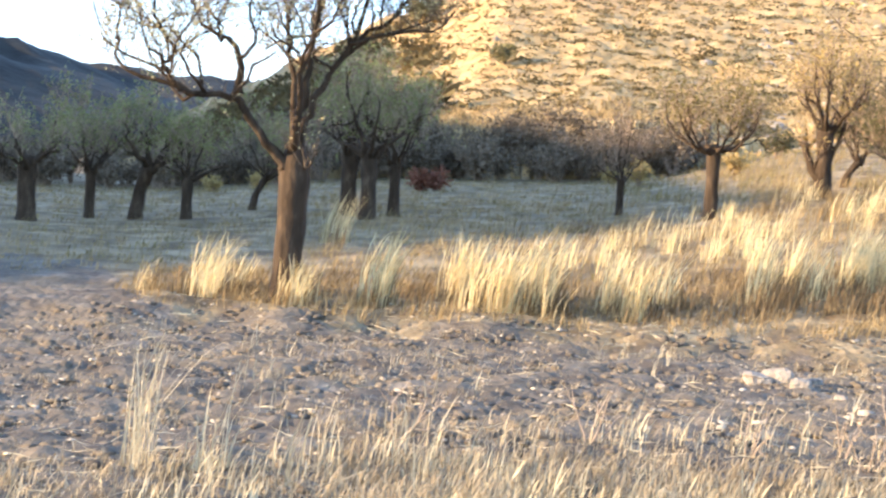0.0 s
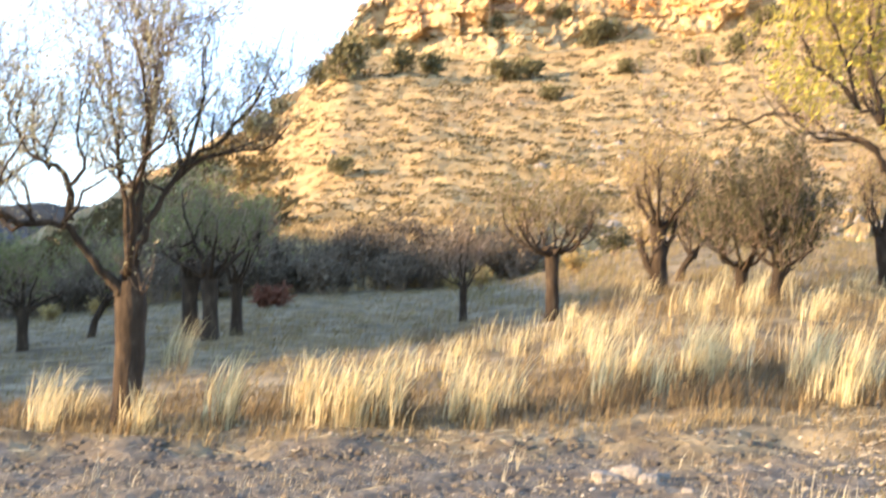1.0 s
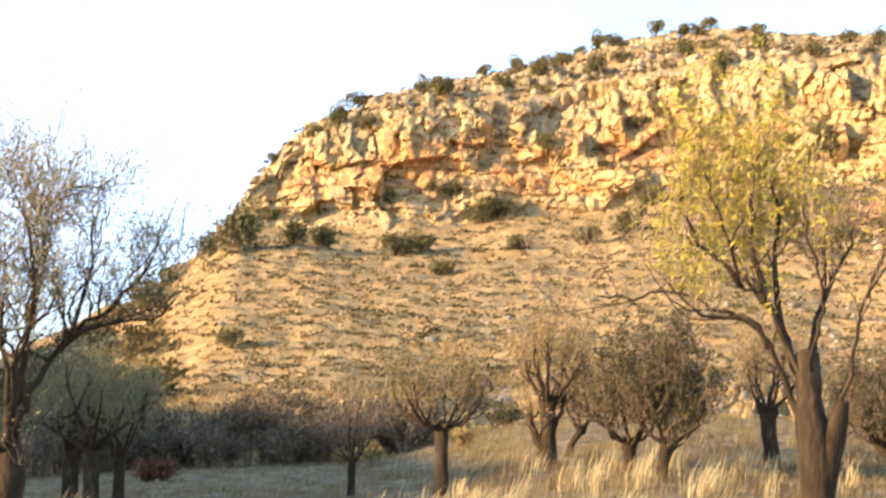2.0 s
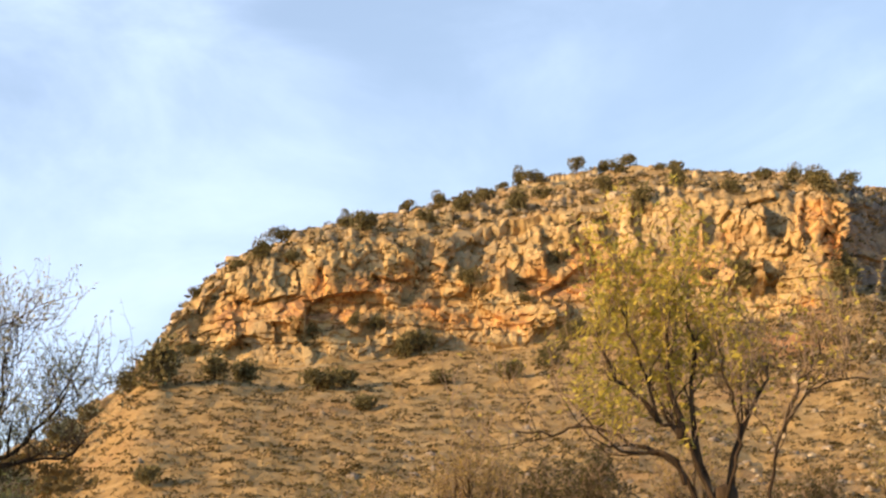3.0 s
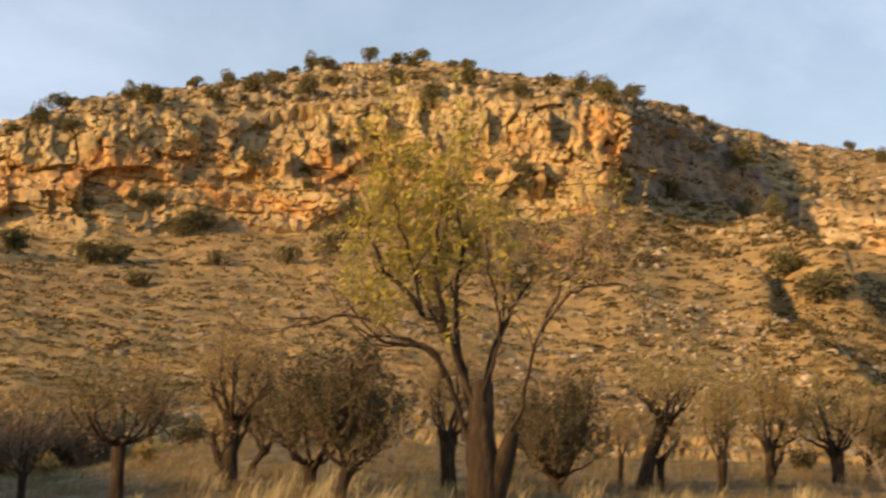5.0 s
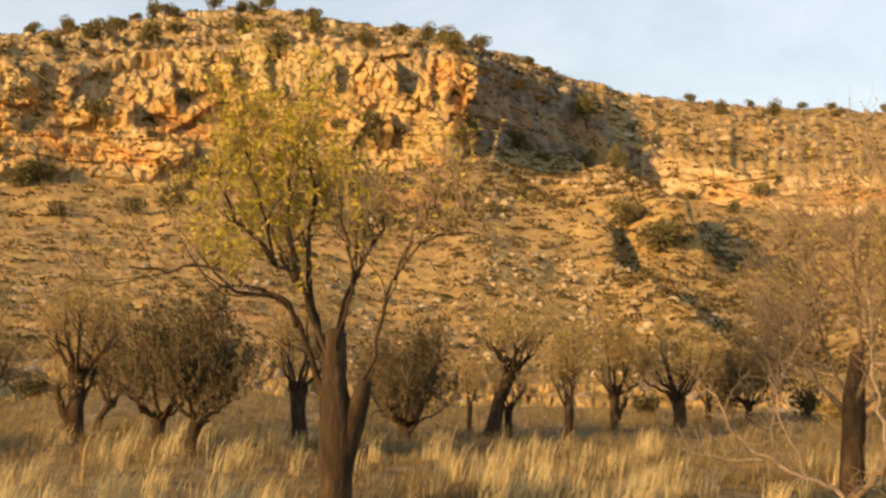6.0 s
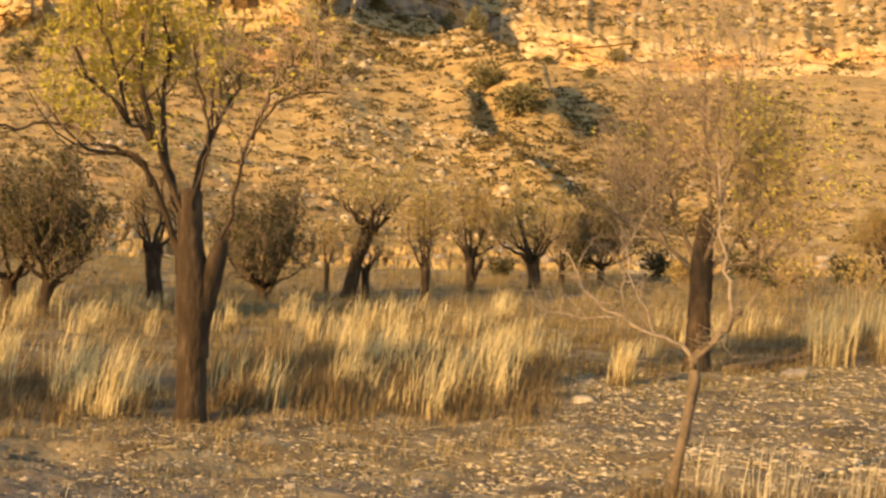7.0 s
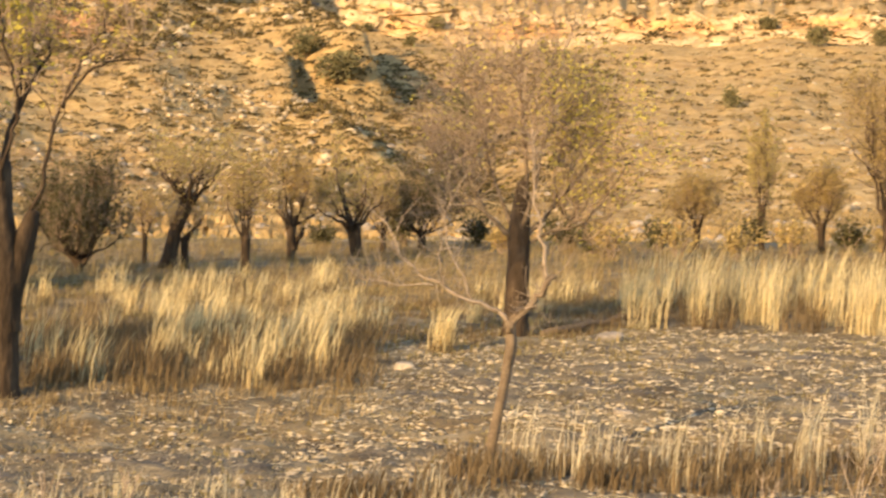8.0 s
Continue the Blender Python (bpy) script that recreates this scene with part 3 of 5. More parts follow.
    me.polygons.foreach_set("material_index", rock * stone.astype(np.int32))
    me.polygons.foreach_set("use_smooth", (kf == 0))
    tagged(new("hill", me), "tan scrubby hill with an orange and grey limestone cliff below its top", "hill", kind="structure")
    return V


HILL = build_hill()


def on_hill(az, el):
    """The place on the hill that stands el degrees over the eye, at that compass angle."""
    i = int(np.clip(round((az - HILL_AZ[0]) / AZ_STEP), 0, len(HILL_AZ) - 1))
    col = HILL[i]
    e = np.degrees(np.arctan2(col[:, 2] - 1.6, np.hypot(col[:, 0], col[:, 1])))
    j = int(np.argmax(e[N_FOOT:T1 + 1] >= el)) + N_FOOT if (e[N_FOOT:T1 + 1] >= el).any() else int(np.argmax(e[N_FOOT:T1 + 1])) + N_FOOT
    return Vector(col[j])


def hill_z(az, r):
    col = HILL[int(np.clip(round((az - HILL_AZ[0]) / AZ_STEP), 0, len(HILL_AZ) - 1))]
    return float(np.interp(r, np.maximum.accumulate(np.hypot(col[:C0, 0], col[:C0, 1])), col[:C0, 2]))


def ridge(name, crest, width, mat, label, seed, rough_amount):
    """A long hill along the points (x, y, height), falling off to both sides."""
    crest = [Vector(c) for c in crest]
    pts = []
    for a, b in zip(crest, crest[1:]):
        pts += [a.lerp(b, i / 24) for i in range(24)]
    pts.append(crest[-1])
    verts, rows = [], 25
    for i, p in enumerate(pts):
        d = pts[min(i + 1, len(pts) - 1)] - pts[max(i - 1, 0)]
        side = Vector((d.y, -d.x, 0)).normalized()
        for k in range(rows):
            u = 2 * k / (rows - 1) - 1
            q = Vector((p.x, p.y, 0)) + side * (u * width)
            h = (p.z + 2) * (1 - abs(u) ** 1.15) - 2 + rough_amount * p.z * (1 - abs(u)) * fbm(q.x * 3 / width + seed, q.y * 3 / width)
            verts.append((q.x, q.y, h))
    f = [(i * rows + k, i * rows + k + 1, (i + 1) * rows + k + 1, (i + 1) * rows + k) for i in range(len(pts) - 1) for k in range(rows - 1)]
    buf = Buf()
    buf.add(verts, f)
    tagged(part(name, buf, mat, smooth=True), label, "hill", kind="structure")


# the spur on the sun's side, which shades the left of the field, and the hills behind the orchard, coloured dark for
# shade
ridge("side_hill", [(-80, -88, 6), (-70, -33.5, 13.6), (-66, -13.5, 16.6), (-66, -1.5, 17.0), (-66, 6.5, 18.6), (-66, 12.5, 21.5), (-66, 32, 22.1), (-68, 46, 21.5), (-70, 64, 22.5), (-74, 88, 28.4), (-78, 112, 31.5), (-95, 150, 18)], 26, M_HILL, "scrubby spur beside the field", 3.0, 0.01)
ridge("far_hill", [(-330, 250, 48), (-205, 330, 38), (-150, 385, 32), (-125, 405, 27.5), (-110, 425, 22.5), (-95, 440, 24.5), (-60, 480, 19), (0, 500, 10)], 110, M_FAR_SHADE, "wooded hill far behind the orchard, coloured dark as in shade", 11.0, 0.22)


# ---------------------------------------------------------------- trees
M_BROWN = material("young_bark", [(0.3, (0.10, 0.073, 0.046)), (0.7, (0.22, 0.162, 0.105))], 14.0, bump=0.4)

def cards(buf, places, dirs, length, width, rng):
    """Small pointed leaves, each folded out of four corners, at the places, along the directions."""
    n = len(places)
    if not n:
        return
    P, D = np.asarray(places, float), np.asarray(dirs, float)
    D = D / (np.linalg.norm(D, axis=1)[:, None] + 1e-9)
    S = np.cross(D, rng.normal(size=(n, 3)))
    S = S / (np.linalg.norm(S, axis=1)[:, None] + 1e-9)
    L = length * rng.uniform(0.6, 1.3, (n, 1))
    W = width * rng.uniform(0.6, 1.3, (n, 1))
    mid = P + D * L * 0.45 + np.cross(D, S) * L * 0.07
    V = np.stack([P, mid + S * W / 2, P + D * L, mid - S * W / 2], 1).reshape(-1, 3)
    buf.add(V, np.arange(4 * n).reshape(n, 4))


class Growth:
    def __init__(self, seed, up=0.5, twig_len=0.5, twig_every=0.10, leaf=(0.06, 0.022), leaves=3, crook=0.3, leaf_span=None, twig_r=0.006, branchy=True):
        self.rng = np.random.default_rng(seed)
        self.up, self.twig_len, self.twig_every, self.leaf, self.leaves = up, twig_len, twig_every, leaf, leaves
        self.crook, self.leaf_span, self.twig_r, self.branchy = crook, leaf_span, twig_r, branchy
        self.limbs, self.twigs = [], Buf()
        self.lp, self.ld = [], []

    def line(self, p, d, length, n, crook, up):
        p, d = Vector(p), Vector(d).normalized()
        pts = [p.copy()]
        for _ in range(n):
            d = (d + Vector(self.rng.normal(size=3)) * crook + Vector((0, 0, up))).normalized()
            p = p + d * (length / n)
            pts.append(p.copy())
        return pts

    def leaf_out(self, pts):
        for a, b in zip(pts[1:], pts[2:] + [pts[-1]]):
            want = (1.6 if len(pts) > 3 else 2.4) * self.leaves * (1.0 if self.leaf_span is None else self.leaf_span(a))
            for _ in range(int(want) + (self.rng.random() < want % 1)):
                q = a.lerp(b, float(self.rng.random()))
                self.lp.append(q)
                self.ld.append(Vector(self.rng.normal(size=3)) + Vector((0, 0, 0.2)))

    def twig(self, p, d, length, r, again=True):
        n = 3 if again else 2
        pts = self.line(p, d, length, n, self.crook * 1.2, self.up * 0.5)
        tube(self.twigs, pts, [r, r * 0.8, r * 0.55, r * 0.25] if again else [r, r * 0.7, r * 0.25], 3)
        self.leaf_out(pts)
        if again:
            for _ in range(int(self.rng.integers(2, 4))):
                k = int(self.rng.integers(1, n + 1))
                dd = (pts[k] - pts[k - 1]).normalized() + Vector(self.rng.normal(size=3)) * 0.55
                self.twig(pts[k], dd, length * float(self.rng.uniform(0.35, 0.6)), r * 0.6, False)

    def clothe(self, buf, pts, radii, level):
        """Twigs, and on thick limbs lesser branches, along a limb."""
        total = sum((b - a).length for a, b in zip(pts, pts[1:]))
        run, want = 0.0, (0.25 if level else 0.32) * total
        for i, (a, b) in enumerate(zip(pts, pts[1:])):
            seg = (b - a).length
            d = (b - a).normalized()
            pos = 0.0
            while pos < seg:
                s = run + pos
                frac = s / total
                if s > want:
                    side = Vector(self.rng.normal(size=3))
                    dd = (d * 0.5 + side * 0.6 + Vector((0, 0, self.up))).normalized()
                    q = a + d * pos
                    if level == 0 and self.branchy and self.rng.random() < 0.34:
                        ln = total * float(self.rng.uniform(0.25, 0.5))
                        sub = self.line(q, dd, ln, 5, 0.42, self.up * 0.25)
                        rr = np.interp(frac, [0, 1], [radii[0], radii[-1]]) * 0.42
                        tube(buf, sub, list(np.linspace(rr, rr * 0.3, 6)), 5)
                        self.clothe(buf, sub, [rr, rr * 0.3], 1)
                    else:
                        self.twig(q, dd, self.twig_len * float(self.rng.uniform(0.5, 1.25)), self.twig_r)
                pos += self.twig_every * float(self.rng.uniform(0.6, 1.5))
            run += seg
        self.twig(pts[-1], pts[-1] - pts[-2], self.twig_len, self.twig_r)

    def limb(self, pts, r0, r1, mat=None):
        pts = [Vector(p) for p in pts]
        fine = []
        for i in range(len(pts) - 1):            # round the bends
            p0, p1, p2, p3 = pts[max(i - 1, 0)], pts[i], pts[i + 1], pts[min(i + 2, len(pts) - 1)]
            for k in range(3):
                t = k / 3
                fine.append(0.5 * (2 * p1 + (p2 - p0) * t + (2 * p0 - 5 * p1 + 4 * p2 - p3) * t * t + (3 * p1 - p0 - 3 * p2 + p3) * t ** 3)
                            + Vector(self.rng.normal(size=3)) * (r0 * 0.2 + 0.012))
        fine.append(pts[-1])
        radii = [r0 + (r1 - r0) * (i / (len(fine) - 1)) ** 0.8 for i in range(len(fine))]
        if r0 > 0.03:
            radii[0], radii[1], radii[2] = radii[0] * 1.55, radii[1] * 1.3, radii[2] * 1.12
        buf = Buf()
        tube(buf, fine, radii, 7)
        self.limbs.append((buf, mat))
        self.clothe(buf, fine, radii, 0)

    def trunk(self, pts, radii, sides=12):
        """A furrowed, knobbly trunk that flares at the foot and closes at its cut head."""
        pts = [Vector(p) for p in pts]
        fine, rad = [], []
        for i in range(len(pts) - 1):
            for k in range(5):
                t = k / 5
                fine.append(pts[i].lerp(pts[i + 1], t))
                rad.append(radii[i] + (radii[i + 1] - radii[i]) * t)
        fine += [pts[-1], pts[-1] + Vector((0, 0, radii[-1] * 0.35))]
        rad += [radii[-1], radii[-1] * 0.3]
        fine[0] = fine[0] - Vector((0, 0, 0.12))
        rad[0] *= 1.35
        rad[1] *= 1.12
        off = float(self.rng.uniform(0, 50))
        verts, faces = [], []
        for i, (p, r) in enumerate(zip(fine, rad)):
            for k in range(sides):
                th = 2 * math.pi * k / sides
                rr = r * (1 + 0.16 * fbm(math.cos(th) * 1.3 + off, math.sin(th) * 1.3, p.z * 2.2) + 0.06 * fbm(math.cos(th) * 4 + off, math.sin(th) * 4, p.z * 5))
                verts.append((p.x + rr * math.cos(th), p.y + rr * math.sin(th), p.z))
        for i in range(len(fine) - 1):
            for k in range(sides):
                faces.append((i * sides + k, i * sides + (k + 1) % sides, (i + 1) * sides + (k + 1) % sides, (i + 1) * sides + k))
        self.trunk_buf = Buf()
        self.trunk_buf.add(verts, faces)

    def thing(self, name, label, m, leaf_mat, group="", twig_mat=None, bark=None, leaf_label="", limb_mat=None):
        root = new(name)
        tagged(root, label, "tree", group)
        part("trunk", self.trunk_buf, bark or M_BARK, root, smooth=True)
        for b, own in self.limbs:
            part("limb", b, own or limb_mat or bark or M_BARK, root, smooth=True)
        t = part("brushwood", self.twigs, twig_mat or M_TWIG, root)
        t["kind"] = "stuff"
        if self.lp:
            lb = Buf()
            cards(lb, [tuple(p) for p in self.lp], [tuple(d) for d in self.ld], self.leaf[0], self.leaf[1], self.rng)
            t = part("foliage", lb, leaf_mat, root, leaf_label)
            t["kind"] = "stuff"
        root.matrix_world = m
        return root


def facing(az, r, turn=0.0, scale=1.0):
    """A pose on the ground at that place, its x across the line of sight."""
    return Matrix.Translation(at(az, r)) @ pose(0, 0, 0, 0, 0, -az + turn) @ Matrix.Diagonal((scale, scale, scale, 1))


def orchard_tree(seed, height, half, trunk_h, trunk_r, limbs, leaves, lean=0.0, low=0.0, twig_every=0.088, twig_len=0.42, leaf=(0.07, 0.028), stems=()):
    """A pruned tree: limbs that leave the head of the trunk and rise into a crown of that height and half width. low: how far limbs hang out sideways."""
    g = Growth(seed, up=0.7, twig_len=twig_len, twig_every=twig_every, leaf=leaf, leaves=leaves, crook=0.28, twig_r=0.0055)
    rng = g.rng
    top = Vector((lean, float(rng.normal()) * 0.04, trunk_h))
    g.trunk([(0, 0, -0.1), (lean * 0.35, 0, trunk_h * 0.5), top], [trunk_r * 1.12, trunk_r * 0.92, trunk_r * 1.05])
    for x, z, r in stems:                # stumps and second stems
        g.limb([(0.0, 0, max(0.05, z * 0.3)), (x * 0.6, 0, z * 0.65), (x, 0.02, z)], r, r * 0.8)
    reach, rise = max(half - 0.35 * twig_len, 0.2), max(height - trunk_h - 0.55 * twig_len, 0.3)
    for i in range(limbs):
        th = 2 * math.pi * (i + float(rng.uniform(-0.35, 0.35))) / limbs
        rho = reach * float(rng.uniform(0.25 + 0.4 * low, 1.08))
        d = Vector((math.cos(th), math.sin(th), 0))
        z = rise * float(rng.uniform(0.5, 1.1)) * (1 - 0.42 * (rho / reach) ** 2)
        start = top + d * trunk_r * 0.5 - Vector((0, 0, trunk_r * float(rng.uniform(0.1, 0.9))))
        bow = Vector((0, 0, -low * 0.3 * z))
        g.limb([start, top + d * rho * 0.45 + Vector((0, 0, 0.24 * z)) + bow, top + d * rho * 0.85 + Vector((0, 0, 0.6 * z)) + bow * 0.6, top + d * rho + Vector((0, 0, z))],
               trunk_r * float(rng.uniform(0.26, 0.42)), 0.009)
    return g


# the two old almond trees nearest to the path
def near_tree_one():
    def span(p):
        return 1.0 if p.z > 2.4 else 0.5
    g = Growth(5, up=0.62, twig_len=0.5, twig_every=0.058, leaf=(0.044, 0.018), leaves=0.75, twig_r=0.0045, crook=0.36, leaf_span=span)
    g.trunk([(0.0, 0, -0.25), (0.02, 0, 0.2), (0.04, 0.02, 0.7), (0.05, 0.02, 1.25), (0.05, 0.02, 1.5)], [0.19, 0.16, 0.15, 0.15, 0.115])
    g.limb([(-0.02, 0, 1.25), (-0.26, -0.08, 1.52), (-0.49, -0.16, 1.85), (-0.61, -0.2, 1.97), (-1.0, -0.28, 1.99), (-1.16, -0.3, 2.06), (-1.28, -0.25, 2.23), (-1.22, -0.2, 2.4), (-1.39, -0.2, 2.75), (-1.3, -0.2, 3.1)], 0.053, 0.012)
    g.limb([(-0.58, -0.18, 1.96), (-0.56, -0.22, 2.37), (-0.7, -0.28, 2.53), (-0.86, -0.32, 2.61), (-1.03, -0.3, 2.85), (-1.0, -0.3, 3.2)], 0.041, 0.010)
    g.limb([(-1.0, -0.28, 1.98), (-1.38, -0.3, 2.06), (-1.66, -0.3, 2.16), (-1.77, -0.25, 2.44), (-1.75, -0.2, 2.8)], 0.029, 0.009)
    g.limb([(-0.56, -0.22, 2.36), (-0.39, -0.3, 2.5), (-0.45, -0.35, 2.85), (-0.4, -0.35, 3.3)], 0.025, 0.009)
    g.limb([(0.03, 0.0, 1.4), (0.05, 0.06, 1.81), (0.13, 0.1, 2.16), (0.21, 0.14, 2.56), (0.23, 0.16, 2.9), (0.3, 0.2, 3.4), (0.2, 0.2, 3.95)], 0.053, 0.012)
    g.limb([(0.08, 0.0, 1.4), (0.13, 0.0, 1.76), (0.3, 0.04, 2.08), (0.58, 0.08, 2.56), (0.86, 0.1, 2.76), (1.12, 0.1, 2.98), (1.4, 0.1, 3.4)], 0.051, 0.012)
    g.limb([(0.56, 0.08, 2.54), (0.92, 0.0, 2.68), (1.38, -0.05, 2.72), (1.62, -0.05, 2.95)], 0.025, 0.009)
    g.limb([(0.04, 0.05, 1.4), (0.0, 0.45, 2.2), (-0.12, 0.75, 3.0), (-0.2, 0.85, 3.8)], 0.047, 0.010)
    g.limb([(0.04, -0.05, 1.4), (0.1, -0.45, 2.2), (0.22, -0.65, 2.9), (0.1, -0.65, 3.7)], 0.041, 0.010)
    g.limb([(0.55, 0.08, 2.5), (0.75, 0.2, 3.1), (0.8, 0.25, 3.8)], 0.030, 0.010)
    g.limb([(0.05, -0.05, 1.3), (0.18, -0.12, 1.28), (0.28, -0.15, 1.42)], 0.015, 0.005)
    return g.thing("almond_tree", "gnarled old almond tree with sparse yellow leaves in dry grass", Matrix.Translation((0, 0, 0.2)) @ facing(-6.05, 14.3, 0, 0.935), M_LEAF_P, "orchard trees", twig_mat=M_BROWN, leaf_label="sparse pale yellow leaves")


def near_tree_two():
    def span(p):
        return 0.95 * float(smoothstep(2.3, 3.3, p.z) * smoothstep(-1.75, -1.1, p.x) * (1 - 0.88 * smoothstep(-0.35, 0.45, p.x))) + 0.03
    g = Growth(12, up=0.85, twig_len=0.5, twig_every=0.092, leaf=(0.08, 0.025), leaves=1.15, twig_r=0.0048, crook=0.2, leaf_span=span)
    g.trunk([(0.12, -0.02, 0.75), (0.19, -0.03, 1.25), (0.27, -0.04, 1.58), (0.33, -0.05, 1.79)], [0.08, 0.12, 0.11, 0.065])
    g.limbs.append((g.trunk_buf, None))
    g.trunk([(0.06, 0, -0.1), (0.065, 0, 0.6), (0.07, 0, 1.2), (0.03, 0, 1.65), (0.01, 0.02, 1.85), (0.01, 0.02, 2.28)], [0.155, 0.15, 0.18, 0.15, 0.125, 0.112])
    g.limb([(0.29, -0.05, 1.76), (0.42, -0.06, 2.05), (0.49, -0.08, 2.55), (0.6, -0.1, 2.81), (0.83, -0.1, 3.16), (1.05, -0.1, 3.27), (1.45, -0.05, 3.31)], 0.024, 0.008)
    g.limb([(0.6, -0.1, 2.81), (0.68, -0.1, 3.1), (0.88, -0.05, 3.4), (0.99, 0, 3.6), (1.0, 0, 3.75)], 0.026, 0.010)
    g.limb([(0.02, -0.08, 2.1), (0.1, -0.1, 2.5), (0.18, -0.12, 2.79), (0.14, -0.1, 3.08), (0.05, -0.05, 3.45), (0.0, 0, 3.75), (0.05, 0, 3.95)], 0.024, 0.008)
    g.limb([(-0.04, 0, 1.72), (-0.1, -0.04, 2.16), (-0.26, -0.08, 2.55), (-0.42, -0.1, 2.83), (-0.62, -0.1, 2.98), (-0.71, -0.1, 3.4), (-0.82, -0.1, 3.7), (-0.95, -0.1, 4.1)], 0.036, 0.010)
    g.limb([(-0.05, 0.02, 1.5), (-0.22, 0.05, 2.0), (-0.45, 0.1, 2.5), (-0.88, 0.1, 2.74), (-1.41, 0.1, 2.92), (-1.7, 0.1, 2.86), (-2.08, 0.1, 2.9)], 0.038, 0.009)
    g.limb([(-0.35, -0.05, 2.3), (-0.51, -0.15, 2.62), (-0.88, -0.25, 2.6), (-1.1, -0.3, 2.72), (-1.4, -0.3, 3.1)], 0.03, 0.010)
    g.limb([(-0.38, -0.1, 2.78), (-0.52, -0.05, 3.4), (-0.5, 0, 3.8), (-0.55, 0, 4.25)], 0.034, 0.010)
    g.limb([(-0.24, -0.06, 2.5), (-0.3, 0.1, 3.2), (-0.22, 0.15, 3.6), (-0.3, 0.15, 4.05)], 0.034, 0.010)
    g.limb([(-0.62, -0.1, 2.96), (-1.0, -0.05, 3.4), (-1.2, 0, 3.8), (-1.22, 0, 4.1)], 0.03, 0.010)
    g.limb([(-0.02, 0.08, 2.0), (-0.3, 0.5, 2.7), (-0.7, 0.7, 3.3), (-0.75, 0.7, 3.8)], 0.034, 0.012)
    g.limb([(0.04, 0.08, 2.2), (0.2, 0.5, 2.9), (0.45, 0.7, 3.3), (0.5, 0.7, 3.6)], 0.036, 0.012)
    return g.thing("almond_tree", "large pollarded almond tree with yellow leaves in dry grass", Matrix.Translation((0, 0, 0.1)) @ facing(24.0, 15.1), M_LEAF_Y, "orchard trees", leaf_label="yellow-green autumn leaves")


def near_tree_three():
    def span(p):
        return 0.75 if p.x > 0.35 and 1.9 < p.z < 4.0 else 0.12
    g = Growth(31, up=0.45, twig_len=0.75, twig_every=0.06, leaf=(0.065, 0.024), leaves=0.7, crook=0.28, leaf_span=span)
    g.trunk([(0, 0, 0), (0.03, 0, 0.8), (0.05, 0, 1.5), (0.09, 0, 2.2)], [0.18, 0.165, 0.15, 0.09])
    g.limb([(0.07, 0, 1.9), (0.12, 0, 2.3), (0.1, 0.1, 3.0), (0.05, 0.1, 3.8), (0.1, 0.1, 4.5)], 0.046, 0.008)
    g.limb([(0.0, 0, 1.45), (-0.45, -0.1, 1.8), (-0.95, -0.1, 2.05), (-1.3, -0.1, 2.3)], 0.037, 0.008)
    g.limb([(0.1, 0, 1.45), (0.55, 0.1, 1.9), (0.95, 0.2, 2.4), (1.35, 0.2, 3.0)], 0.034, 0.008)
    g.limb([(-0.4, -0.1, 1.78), (-0.8, 0.1, 2.4), (-1.15, 0.2, 3.1)], 0.025, 0.008)
    g.limb([(0.5, 0.1, 1.85), (0.6, 0.3, 2.6), (0.75, 0.4, 3.4)], 0.025, 0.008)
    g.limb([(0.9, -0.1, 1.65), (1.3, -0.2, 2.1), (1.6, -0.2, 2.6)], 0.019, 0.007)
    g.limb([(0.02, 0.05, 1.5), (-0.3, 0.5, 2.2), (-0.5, 0.6, 3.0), (-0.6, 0.6, 3.8)], 0.034, 0.008)
    g.limb([(0.08, -0.05, 1.5), (0.3, -0.5, 2.3), (0.45, -0.6, 3.1), (0.5, -0.6, 3.9)], 0.031, 0.008)
    g.limb([(0.1, 0, 1.35), (0.7, -0.1, 1.6), (1.3, -0.1, 1.75)], 0.028, 0.007)
    return g.thing("almond_tree", "nearly bare almond tree with reddish twigs beside stony ground", facing(43.3, 20.4), M_LEAF_Y, bark=M_BARK, limb_mat=M_BROWN, group="orchard trees", leaf_label="few yellow leaves")


near_tree_one()
near_tree_two()
near_tree_three()

